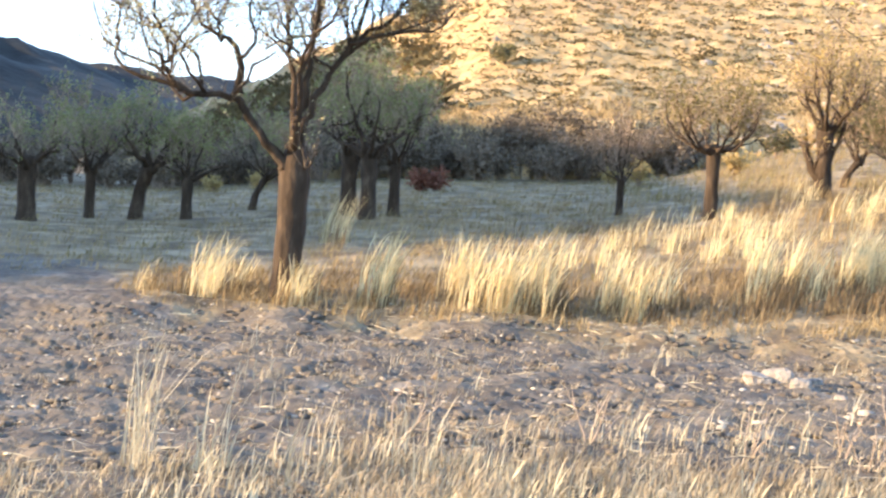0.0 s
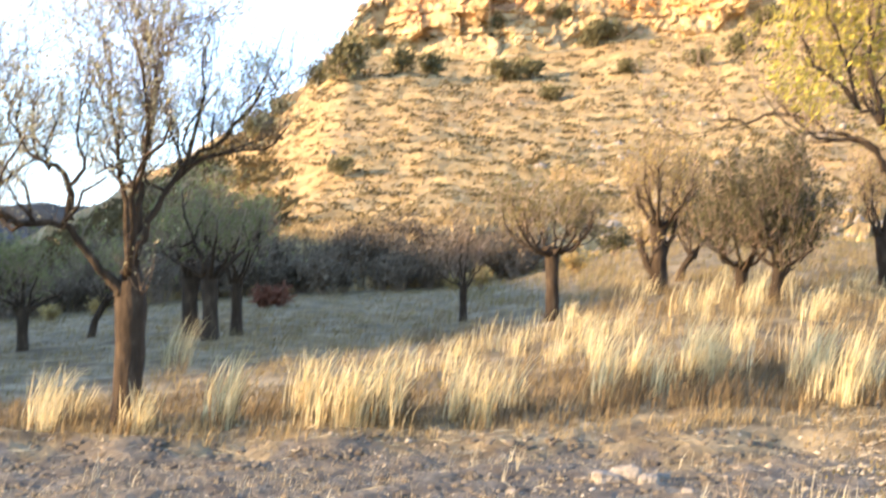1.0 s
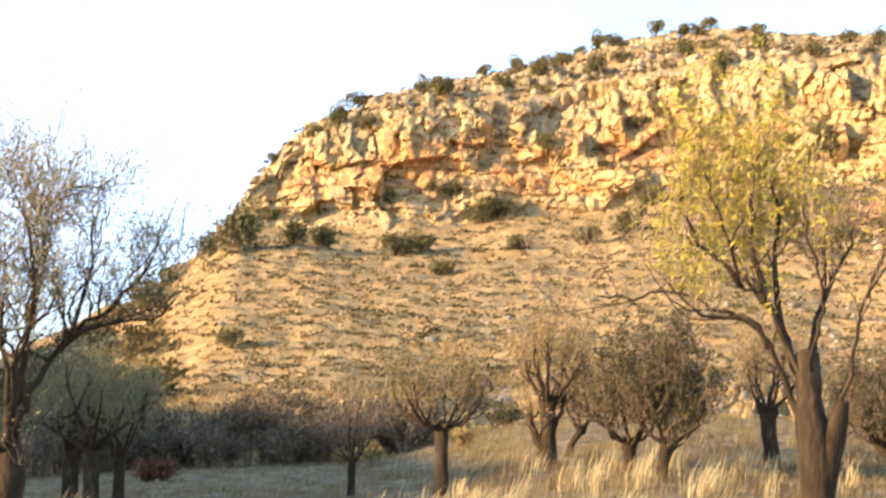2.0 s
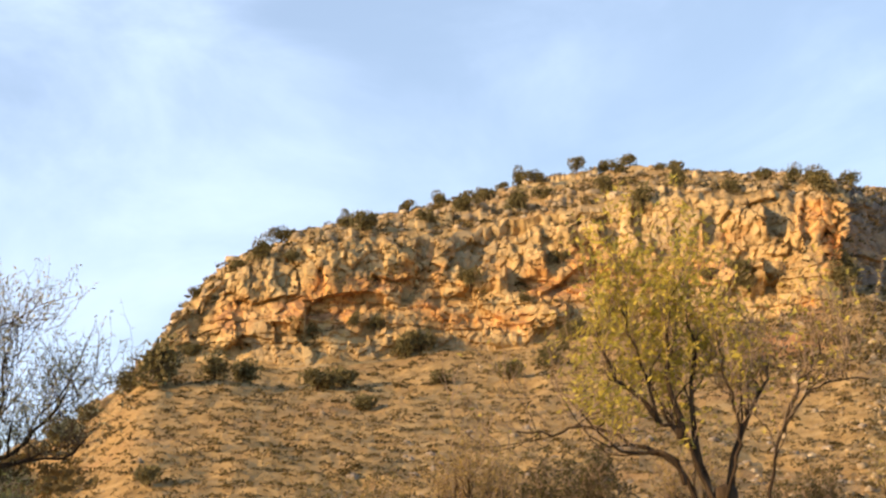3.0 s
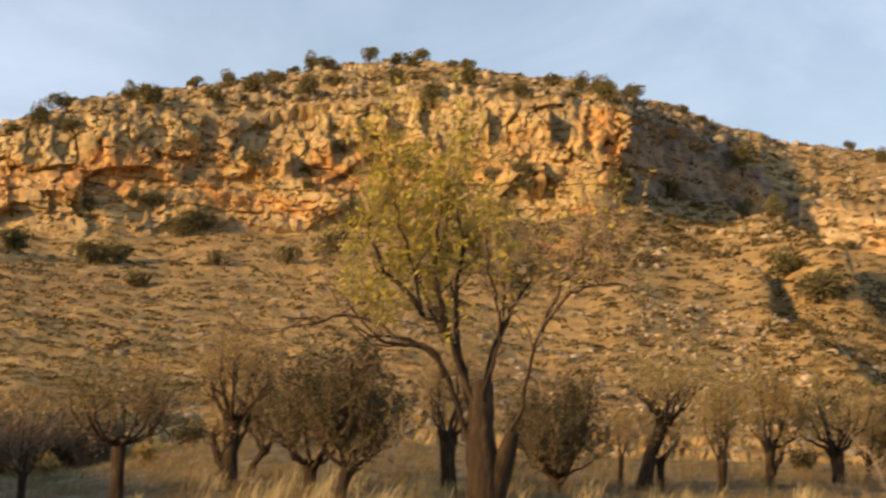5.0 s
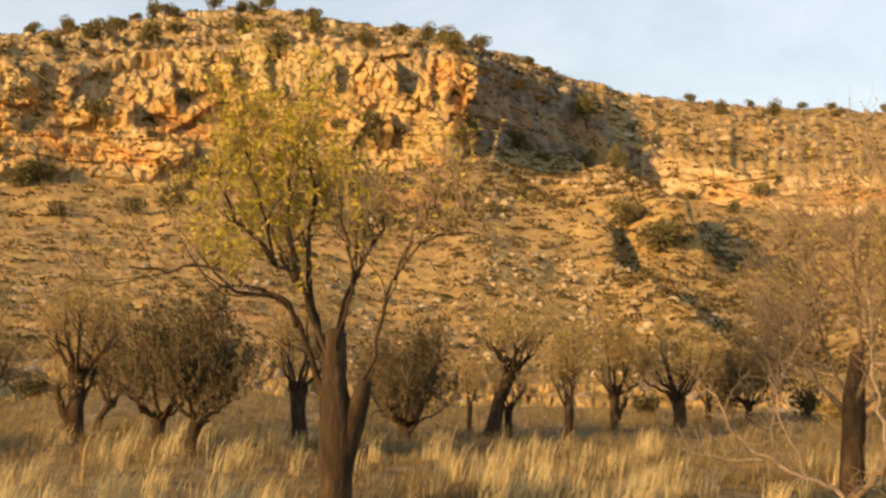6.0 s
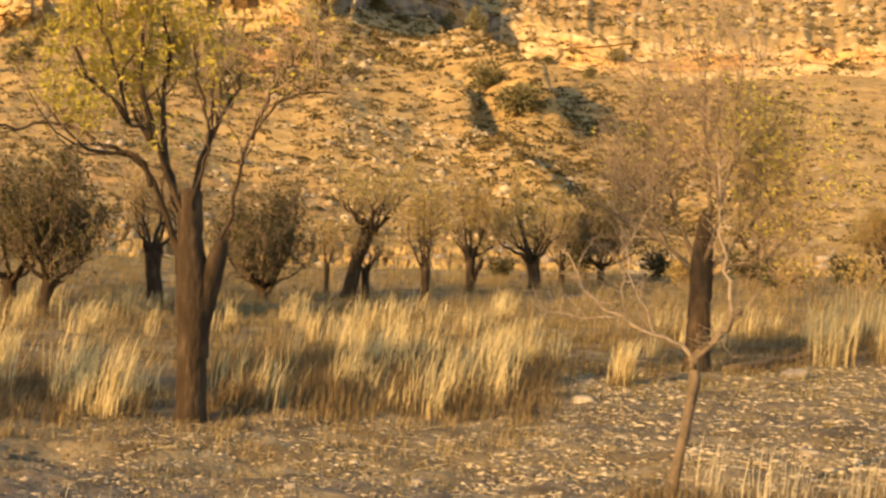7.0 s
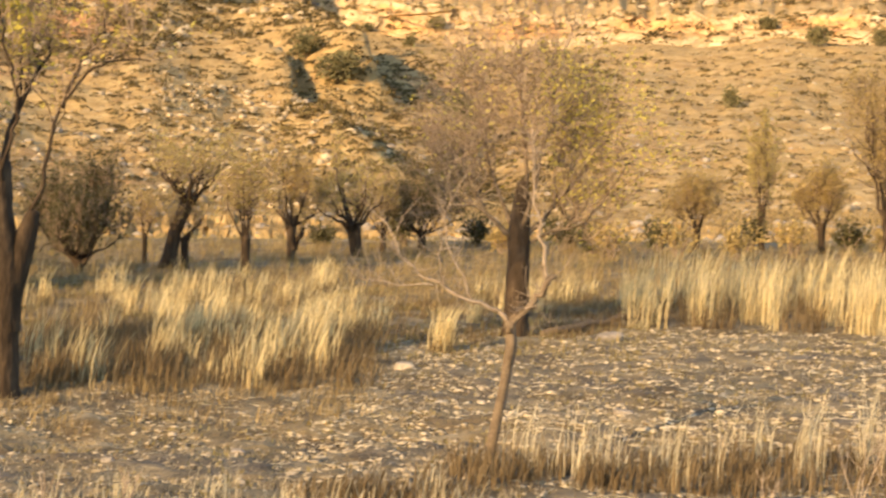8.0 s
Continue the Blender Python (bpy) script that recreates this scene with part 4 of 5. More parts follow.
# the rest of the orchard (compass angle, distance, then as in orchard_tree)
DENSE, SHADE, THIN, GOLD, GREY = ("low almond tree with a dense dark green crown", M_LEAF_D), ("almond tree with green leaves in the shade of the spur", M_LEAF_G), \
    ("almond tree with thin tan autumn leaves", M_LEAF_T), ("almond tree with scattered yellow leaves", M_LEAF_O), ("nearly bare grey-brown young almond tree", M_SCRUB)
OLIVE = ("almond tree with a flat olive-brown crown and low limbs", M_LEAF_B)
ORCHARD = [
    (GREY, 6.7, 29.0, dict(seed=101, height=2.2, half=0.72, trunk_h=0.72, trunk_r=0.075, limbs=7, leaves=0.36)),
    (OLIVE, 10.15, 26.5, dict(seed=102, height=2.75, half=1.15, trunk_h=1.3, trunk_r=0.125, limbs=9, leaves=0.75, low=0.9)),
    (THIN, 14.2, 29.5, dict(seed=103, height=3.35, half=1.15, trunk_h=1.3, trunk_r=0.165, limbs=9, leaves=0.6, stems=((-0.4, 1.05, 0.085), (0.36, 1.45, 0.05)))),
    (DENSE, 14.9, 31.5, dict(seed=104, height=2.0, half=0.8, trunk_h=0.55, trunk_r=0.09, limbs=8, leaves=0.72, lean=0.3)),
    (DENSE, 17.3, 27.0, dict(seed=105, height=2.6, half=0.95, trunk_h=0.62, trunk_r=0.12, limbs=11, leaves=0.90, low=0.6, twig_every=0.055)),
    (DENSE, 18.45, 26.0, dict(seed=106, height=2.55, half=0.9, trunk_h=0.72, trunk_r=0.10, limbs=11, leaves=0.94, lean=0.15, low=0.6, twig_every=0.055, stems=((0.3, 0.75, 0.06),))),
    (THIN, 22.6, 28.5, dict(seed=107, height=3.1, half=0.9, trunk_h=1.1, trunk_r=0.15, limbs=7, leaves=0.43, lean=-0.08)),
    (DENSE, 26.6, 32.0, dict(seed=108, height=2.35, half=1.1, trunk_h=0.42, trunk_r=0.11, limbs=13, leaves=0.94, low=0.4, twig_every=0.055, stems=((-0.25, 0.5, 0.06), (0.25, 0.5, 0.06)))),
    (THIN, 29.0, 35.0, dict(seed=109, height=1.65, half=0.5, trunk_h=0.68, trunk_r=0.06, limbs=6, leaves=0.54)),
    (GOLD, 29.8, 33.4, dict(seed=110, height=3.2, half=1.15, trunk_h=1.62, trunk_r=0.165, limbs=8, leaves=0.60, lean=0.5)),
    (THIN, 30.5, 33.6, dict(seed=111, height=1.7, half=0.6, trunk_h=0.7, trunk_r=0.09, limbs=6, leaves=0.54)),
    (GOLD, 32.8, 32.5, dict(seed=112, height=2.75, half=0.65, trunk_h=0.8, trunk_r=0.10, limbs=7, leaves=0.54)),
    (THIN, 34.5, 37.0, dict(seed=113, height=3.0, half=1.0, trunk_h=0.9, trunk_r=0.12, limbs=8, leaves=0.81, stems=((0.3, 0.85, 0.07),))),
    (GOLD, 37.0, 38.5, dict(seed=114, height=3.0, half=1.2, trunk_h=0.85, trunk_r=0.17, limbs=9, leaves=0.60, lean=-0.08)),
    (THIN, 38.0, 41.0, dict(seed=115, height=2.1, half=0.7, trunk_h=0.5, trunk_r=0.08, limbs=7, leaves=0.87)),
    (DENSE, 39.5, 41.0, dict(seed=116, height=2.35, half=1.15, trunk_h=0.6, trunk_r=0.11, limbs=12, leaves=0.86, low=0.5, twig_every=0.06)),
    (THIN, 45.3, 42.0, dict(seed=117, height=2.6, half=1.1, trunk_h=0.9, trunk_r=0.12, limbs=8, leaves=0.65)),
    (THIN, 50.0, 43.0, dict(seed=118, height=2.3, half=0.85, trunk_h=0.65, trunk_r=0.1, limbs=10, leaves=0.98, twig_every=0.06)),
    (GOLD, 52.4, 43.0, dict(seed=119, height=3.9, half=0.5, trunk_h=0.9, trunk_r=0.09, limbs=7, leaves=0.75)),
    (THIN, 54.6, 42.0, dict(seed=120, height=2.45, half=0.8, trunk_h=0.75, trunk_r=0.1, limbs=10, leaves=0.98, twig_every=0.06)),
    (THIN, 57.0, 38.0, dict(seed=121, height=4.6, half=1.1, trunk_h=1.0, trunk_r=0.13, limbs=10, leaves=0.65)),
    (SHADE, -15.8, 26.6, dict(seed=122, height=2.1, half=0.95, trunk_h=1.1, trunk_r=0.16, limbs=7, leaves=0.43, low=0.5)),
    (SHADE, -18.6, 30.0, dict(seed=123, height=2.5, half=1.0, trunk_h=1.0, trunk_r=0.15, limbs=7, leaves=0.43)),
    (SHADE, -13.5, 28.3, dict(seed=124, height=2.4, half=0.85, trunk_h=0.92, trunk_r=0.10, limbs=8, leaves=0.50)),
    (SHADE, -11.85, 28.2, dict(seed=125, height=2.55, half=1.0, trunk_h=1.0, trunk_r=0.13, limbs=8, leaves=0.58, lean=0.25)),
    (SHADE, -9.9, 27.8, dict(seed=126, height=2.1, half=0.8, trunk_h=0.82, trunk_r=0.11, limbs=8, leaves=0.50)),
    (SHADE, -7.5, 30.8, dict(seed=127, height=2.3, half=0.9, trunk_h=0.75, trunk_r=0.08, limbs=8, leaves=0.50, lean=0.3)),
    (SHADE, -3.75, 28.5, dict(seed=128, height=3.2, half=1.15, trunk_h=1.2, trunk_r=0.16, limbs=8, leaves=0.50)),
    (SHADE, -3.0, 26.8, dict(seed=129, height=3.1, half=1.1, trunk_h=1.25, trunk_r=0.15, limbs=8, leaves=0.47)),
    (SHADE, -2.0, 28.1, dict(seed=130, height=2.9, half=0.95, trunk_h=0.98, trunk_r=0.11, limbs=8, leaves=0.50)),
]
for (label, mat), az, r, shape in ORCHARD:
    orchard_tree(**shape).thing("almond_tree", label, Matrix.Translation((0, 0, 0.08)) @ facing(az, r), mat, "orchard trees")


def build_sapling():
    g = Growth(77, up=0.3, twig_len=0.3, twig_every=0.055, leaves=0, crook=0.3, twig_r=0.0045, branchy=False)
    g.trunk([(0.03, 0, -0.2), (0.1, 0, 0.25), (0.17, 0, 0.6), (0.23, 0, 0.92), (0.22, 0, 1.12)], [0.052, 0.043, 0.04, 0.044, 0.036], 9)
    g.limb([(0.2, 0, 1.1), (0.12, 0, 1.2), (-0.1, -0.05, 1.29), (-0.31, -0.08, 1.38), (-0.49, -0.1, 1.5), (-0.62, -0.1, 1.65), (-0.78, -0.1, 1.9)], 0.022, 0.006)
    g.limb([(0.22, 0, 1.03), (0.36, 0, 1.24), (0.46, 0, 1.36), (0.57, 0, 1.47)], 0.027, 0.024, M_BROWN)
    g.limb([(0.22, 0, 1.12), (0.3, 0, 1.21), (0.42, 0, 1.22)], 0.016, 0.012, M_BROWN)
    g.limb([(0.5, 0, 1.42), (0.47, 0, 1.68), (0.44, 0, 1.95), (0.42, 0.02, 2.2), (0.38, 0.02, 2.6)], 0.017, 0.006)
    g.limb([(-0.38, -0.09, 1.4), (-0.63, -0.1, 1.4), (-0.9, -0.1, 1.43)], 0.008, 0.004)
    g.limb([(-0.3, -0.08, 1.37), (-0.33, -0.1, 1.55), (-0.3, -0.12, 1.75)], 0.008, 0.004)
    g.limb([(-0.05, -0.04, 1.27), (-0.2, 0.0, 1.55), (-0.28, 0.05, 1.8), (-0.2, 0.05, 2.1)], 0.009, 0.004)
    g.thing("sapling", "bare crooked sapling with pale shoots on stony soil", facing(42.3, 11.5), M_LEAF_T, twig_mat=M_PALE, bark=M_BROWN, limb_mat=M_PALE)


build_sapling()


# ---------------------------------------------------------------- grass
def blades(buf, base, height, rng, wind=0.22, bend=0.35, width=0.007, short=False):
    """Dry blades: curved, pointed ribbons that lean with the wind towards +x."""
    n = len(base)
    B = np.asarray(base, float)
    H = np.asarray(height, float)[:, None]
    th = rng.uniform(0, 2 * np.pi, n)
    out = np.stack([np.cos(th), np.sin(th), np.zeros(n)], 1) * (bend * rng.uniform(0.1, 1.0, (n, 1)))
    out[:, 0] += wind * rng.uniform(0.3, 1.4, n)
    side = np.stack([np.cos(th + 1.3), np.sin(th + 1.3), np.zeros(n)], 1)
    W = width * rng.uniform(0.6, 1.5, (n, 1))
    rows = []
    levels = ((0.0, 1.0), (0.6, 0.8)) if short else ((0.0, 1.0), (0.45, 0.9), (0.8, 0.65))
    for t, w in levels:
        c = B + H * (out * t * t + np.array([0, 0, 1.0]) * (t - 0.12 * t * t))
        rows += [c - side * W * w / 2, c + side * W * w / 2]
    rows.append(B + H * (out + np.array([0, 0, 0.88])))
    V = np.stack(rows, 1).reshape(-1, 3)
    k = np.arange(n)[:, None] * len(rows)
    buf.add(V, k + np.array([0, 1, 3, 2]))
    if not short:
        buf.f.append(k + np.array([2, 3, 5, 4]) + (buf.n - len(V)))
    buf.f.append(k + np.array([len(rows) - 3, len(rows) - 2, len(rows) - 1]) + (buf.n - len(V)))


def ground_points(az, r):
    a = np.radians(az)
    x, y = r * np.sin(a), r * np.cos(a)
    z = ground_z(az, r) + 0.10 * smoothstep(12.6, 13.8, r + 0.25 * np.sin(az * 0.9)) * (r < 64)
    z = z + np.array([0.05 * fbm(p * 0.9, q * 0.9) for p, q in zip(x, y)]) - 0.02
    return np.stack([x, y, z], 1)


def tufts(buf, az, r, height, count, radius, rng, **kw):
    """Clumps of blades round each place."""
    centre = ground_points(np.asarray(az, float), np.asarray(r, float))
    for c, h, n, rad in zip(centre, height, count, radius):
        off = rng.normal(size=(int(n), 3)) * rad * 0.5
        off[:, 2] = 0
        hh = h * (0.3 + 0.8 * rng.random(int(n)) ** 0.8)
        blades(buf, c + off, hh, rng, **kw)


def field(name, label, mat, zones, seed, **kw):
    rng = np.random.default_rng(seed)
    buf = Buf()
    for az0, az1, r0, r1, n, h0, h1, per, rad in zones:
        az, r = rng.uniform(az0, az1, n), np.sqrt(rng.uniform(r0 * r0, r1 * r1, n))
        tufts(buf, az, r, rng.uniform(h0, h1, n), rng.uniform(0.6, 1.4, n) * per, rad * rng.uniform(0.6, 1.4, n), rng, **kw)
    tagged(part(name, buf, mat), label, "grass", kind="stuff")


# zones: compass from, to, distance from, to, clumps, height from, to, blades a clump, clump radius
TALL = [(-6.2, -5.4, 13.9, 14.2, 2, 0.4, 0.55, 70, 0.13), (-3.4, -2.2, 14.2, 14.6, 3, 0.65, 0.9, 40, 0.13), (0.4, 4.2, 13.9, 15.2, 8, 0.7, 1.0, 52, 0.17),
        (6.4, 9.5, 14.2, 15.2, 5, 0.6, 0.85, 36, 0.13), (11.8, 16.6, 14.8, 17.0, 10, 0.65, 1.0, 55, 0.17), (17.0, 22.6, 14.8, 18.0, 9, 0.5, 0.95, 48, 0.17),
        (25.2, 36.0, 15.6, 20.5, 34, 0.4, 0.95, 34, 0.2), (36.0, 38.5, 18.5, 22.0, 5, 0.5, 0.7, 50, 0.2), (40.35, 40.65, 18.6, 18.8, 3, 0.6, 0.75, 70, 0.13),
        (47.8, 59.0, 21.3, 26.0, 56, 0.75, 1.35, 40, 0.19), (-11.4, -7.0, 14.2, 15.5, 6, 0.4, 0.75, 30, 0.14), (12.0, 37.0, 19.0, 30.0, 84, 0.35, 0.8, 36, 0.22),
        (4.0, 12.0, 17.0, 26.0, 16, 0.4, 0.75, 36, 0.2), (41.5, 48.0, 22.0, 28.0, 16, 0.4, 0.8, 40, 0.18), (-4.5, -3.8, 20.0, 22.0, 2, 0.8, 1.0, 24, 0.12)]
field("tall_grass", "clumps of tall straw-coloured dry grass bent by wind", M_STRAW, TALL, 21, width=0.009, wind=0.26, bend=0.42)
FRONT = [(-11.6, -10.6, 7.1, 7.4, 2, 0.7, 0.95, 15, 0.1), (-9.3, -8.6, 7.2, 7.5, 2, 0.7, 0.9, 13, 0.1), (-6.0, 2.0, 6.9, 8.0, 13, 0.25, 0.5, 8, 0.12), (2.0, 20.0, 6.8, 8.8, 26, 0.16, 0.4, 8, 0.11), (-8.0, 20.0, 8.5, 12.5, 24, 0.12, 0.3, 6, 0.1), (-3.0, 20.0, 6.3, 7.5, 60, 0.1, 0.28, 14, 0.2),
         (-17.0, -5.0, 6.2, 7.2, 16, 0.12, 0.3, 16, 0.2), (43.0, 52.0, 10.4, 11.6, 22, 0.45, 0.8, 9, 0.1), (52.0, 60.0, 10.8, 12.4, 16, 0.6, 1.0, 18, 0.1), (20.0, 44.0, 9.0, 10.2, 40, 0.15, 0.35, 10, 0.15)]
field("dry_stalks", "thin pale dry stalks along the edge of the field", M_STALK, FRONT, 22, width=0.006, wind=0.24, bend=0.4)
MATTED = [(-18.0, 60.0, 6.0, 13.0, 2600, 0.02, 0.09, 12, 0.2), (-4.0, 22.0, 6.2, 7.9, 800, 0.04, 0.18, 16, 0.18), (-4.0, 22.0, 7.9, 9.0, 160, 0.03, 0.13, 12, 0.18), (-18.0, -4.0, 6.2, 7.4, 150, 0.03, 0.13, 14, 0.18), (36.0, 60.0, 13.0, 21.0, 700, 0.03, 0.1, 12, 0.25), (20.0, 44.0, 9.0, 10.6, 160, 0.05, 0.16, 14, 0.2)]
field("matted_grass", "short greyed dry grass over the stony soil", M_MAT, MATTED, 26, width=0.007, bend=0.9, short=True)
DULL = [(-12.0, 38.0, 13.4, 17.5, 820, 0.06, 0.24, 16, 0.2), (-5.0, 37.0, 17.0, 34.0, 1300, 0.08, 0.3, 16, 0.3), (37.0, 60.0, 23.0, 34.0, 700, 0.08, 0.3, 16, 0.3), (10.0, 36.0, 17.5, 44.0, 1150, 0.2, 0.5, 14, 0.3), (36.0, 60.0, 24.0, 44.0, 900, 0.2, 0.5, 14, 0.3),
        (-18.0, 8.0, 17.0, 46.0, 1400, 0.06, 0.22, 14, 0.35)]
field("dry_grass", "matted dull dry grass over the soil", M_DULL, DULL, 23, width=0.009, bend=0.9, short=True)
LOW = [(-20.0, 6.0, 17.0, 46.0, 900, 0.06, 0.16, 12, 0.3), (6.0, 60.0, 30.0, 54.0, 1500, 0.15, 0.4, 12, 0.4), (24.0, 48.0, 18.0, 30.0, 700, 0.08, 0.2, 12, 0.25), (20.0, 60.0, 9.0, 14.0, 900, 0.02, 0.07, 11, 0.25), (36.0, 60.0, 14.0, 21.5, 900, 0.02, 0.08, 11, 0.28)]
field("short_grass", "short greenish weeds between the trees", M_GREENISH, LOW, 24, width=0.015, bend=0.8, short=True)
# short brown blades inside the tall clumps, added dark to stand for the shade there
SHADE_THATCH = [(a0, a1, r0, r1, int(n * 1.6), h0 * 0.42, h1 * 0.5, per * 0.75, rad * 1.5) for a0, a1, r0, r1, n, h0, h1, per, rad in TALL]
SHADE_THATCH += [(25.0, 38.0, 15.4, 20.5, 330, 0.22, 0.48, 26, 0.32), (37.0, 47.0, 19.5, 26.0, 120, 0.12, 0.3, 24, 0.3), (11.0, 22.0, 14.6, 18.0, 110, 0.18, 0.4, 24, 0.3), (-10.0, 12.0, 14.1, 17.0, 190, 0.1, 0.26, 24, 0.3), (41.0, 53.0, 10.2, 11.5, 80, 0.16, 0.4, 28, 0.22), (53.0, 60.0, 10.6, 12.2, 50, 0.15, 0.32, 26, 0.25), (36.0, 42.0, 9.4, 10.4, 40, 0.1, 0.25, 24, 0.25)]
field("thatch", "brown growth, darkened for the shade at the foot of the tall grass", M_SHADE_THATCH, SHADE_THATCH, 25, width=0.01, bend=0.6, short=True)


# ---------------------------------------------------------------- stones
ICO_V = np.array([(0, 0, 1)] + [(0.894 * math.cos(2 * math.pi * k / 5), 0.894 * math.sin(2 * math.pi * k / 5), 0.447) for k in range(5)]
                 + [(0.894 * math.cos(2 * math.pi * (k + 0.5) / 5), 0.894 * math.sin(2 * math.pi * (k + 0.5) / 5), -0.447) for k in range(5)] + [(0, 0, -1)])
ICO_F = np.array([(0, 1 + k, 1 + (k + 1) % 5) for k in range(5)] + [(1 + k, 6 + k, 1 + (k + 1) % 5) for k in range(5)]
                 + [(1 + (k + 1) % 5, 6 + k, 6 + (k + 1) % 5) for k in range(5)] + [(11, 6 + (k + 1) % 5, 6 + k) for k in range(5)])


CHIP_V = np.array([(1, 0, 0.1), (0.3, 0.95, -0.1), (-0.8, 0.6, 0.15), (-0.8, -0.6, -0.1), (0.3, -0.95, 0.1), (0, 0, 0.9), (0, 0, -0.9)])
CHIP_F = np.array([(k, (k + 1) % 5, 5) for k in range(5)] + [((k + 1) % 5, k, 6) for k in range(5)])


def scatter_stones(buf, places, size, rng, flat=0.55, shape_v=ICO_V, shape_f=ICO_F):
    n, k = len(places), len(shape_v)
    th = rng.uniform(0, 2 * np.pi, n)
    S = np.asarray(size)[:, None] * rng.uniform(0.6, 1.3, (n, 3)) * np.array([1, 1, flat])
    V = shape_v[None] * rng.uniform(0.72, 1.2, (n, k, 1)) * S[:, None]
    c, s = np.cos(th)[:, None], np.sin(th)[:, None]
    V = np.stack([V[..., 0] * c - V[..., 1] * s, V[..., 0] * s + V[..., 1] * c, V[..., 2]], -1) + np.asarray(places)[:, None]
    buf.add(V.reshape(-1, 3), (shape_f[None] + k * np.arange(n)[:, None, None]).reshape(-1, 3))


def build_gravel():
    """Flat chips of tan limestone all over the stony strip."""
    rng = np.random.default_rng(35)
    buf = Buf()
    for az0, az1, r0, r1, n, s0, s1 in ((20, 35, 9, 14, 2600, 0.01, 0.042), (35, 60, 9, 14, 8500, 0.01, 0.05), (36, 60, 13, 21.5, 9500, 0.012, 0.06), (20, 38, 13, 15.4, 1200, 0.012, 0.04), (-18, 20, 6.8, 13, 2000, 0.008, 0.03)):
        az, r = rng.uniform(az0, az1, n), np.sqrt(rng.uniform(r0 * r0, r1 * r1, n))
        scatter_stones(buf, ground_points(az, r) + [0, 0, 0.02], s0 + (s1 - s0) * rng.random(n) ** 2.6, rng, 0.4, CHIP_V, CHIP_F)
    tagged(part("gravel", buf, M_GRAVEL), "flat tan limestone gravel covering the soil", "stones", kind="stuff")


build_gravel()


def build_pebbles():
    rng = np.random.default_rng(31)
    buf = Buf()
    for az0, az1, r0, r1, n, s0, s1 in ((18, 60, 9, 16.5, 1500, 0.012, 0.055), (-18, 18, 7, 13.5, 900, 0.01, 0.035), (38, 60, 15, 22, 600, 0.012, 0.045), (-12, 38, 13.2, 15, 500, 0.012, 0.04),
                                    (11, 19, 8.8, 11, 60, 0.02, 0.06), (-6, 12, 9, 10.6, 70, 0.015, 0.045)):
        az, r = rng.uniform(az0, az1, n), np.sqrt(rng.uniform(r0 * r0, r1 * r1, n))
        scatter_stones(buf, ground_points(az, r) + [0, 0, 0.012], s0 + (s1 - s0) * rng.random(n) ** 2.5, rng, 0.45)
    tagged(part("pebbles", buf, M_STONE), "pale limestone pebbles strewn over the soil", "stones", kind="stuff")


build_pebbles()


def build_clods():
    """Lumps of dry earth, and straw lying on the ground."""
    rng = np.random.default_rng(33)
    buf, lie = Buf(), Buf()
    for az0, az1, r0, r1, n, s0, s1 in ((-18, 20, 6.2, 13.6, 6500, 0.012, 0.065), (20, 60, 8.5, 14, 2400, 0.012, 0.05)):
        az, r = rng.uniform(az0, az1, n), np.sqrt(rng.uniform(r0 * r0, r1 * r1, n))
        scatter_stones(buf, ground_points(az, r) + [0, 0, 0.01], s0 + (s1 - s0) * rng.random(n) ** 2, rng, 0.5)
    for az0, az1, r0, r1, n in ((-18, 20, 6.2, 8.4, 260), (-12, 38, 13.0, 15.0, 600), (40, 60, 9, 12.5, 260), (-18, 60, 7, 13, 350)):
        az, r = rng.uniform(az0, az1, n), np.sqrt(rng.uniform(r0 * r0, r1 * r1, n))
        P = ground_points(az, r) + [0, 0, 0.035]
        th = rng.uniform(0, 6.28, n)
        D = np.stack([np.cos(th), np.sin(th), rng.uniform(-0.02, 0.22, n)], 1)
        cards(lie, P, D, 0.22, 0.007, rng)
    part_ = part("soil_clods", buf, M_SOIL)
    tagged(part_, "lumps of dry grey-brown earth on the field", "soil", kind="stuff")
    tagged(part("straw_litter", lie, M_STALK), "broken straw lying on the ground", "straw", kind="stuff")


build_clods()


def build_stone(az, r, size, seed, label, mat=None):
    bm = bmesh.new()
    bmesh.ops.create_icosphere(bm, subdivisions=3, radius=1.0)
    for v in bm.verts:
        d, c = noise.voronoi(v.co * 0.8 + Vector((seed * 3.1, 0, 0)))
        chip = 0.2 * noise.noise(c[0] * 5.0) + 0.05 * noise.fractal(v.co * 3 + Vector((seed, 0, 0)), 1.0, 2.0, 3)
        v.co = Vector([math.copysign(abs(k) ** 0.6, k) for k in v.co]) * (0.86 + chip)    # squared off like a broken block
        v.co = Vector((v.co.x * size[0], v.co.y * size[1], max(v.co.z, -0.6) * size[2]))
    me = bpy.data.meshes.new("stone")
    bm.to_mesh(me)
    bm.free()
    me.materials.append(mat or M_STONE)
    ob = new("stone", me)
    p = ground_points(np.array([az]), np.array([float(r)]))[0]
    ob.location = (p[0], p[1], p[2] + size[2] * 0.42)
    ob.rotation_euler = (0.12 * math.sin(seed * 2.3), 0.14 * math.cos(seed * 1.7), 0.25 * math.sin(seed * 5.1) - radians(az))
    tagged(ob, label, "stone", "loose stones")


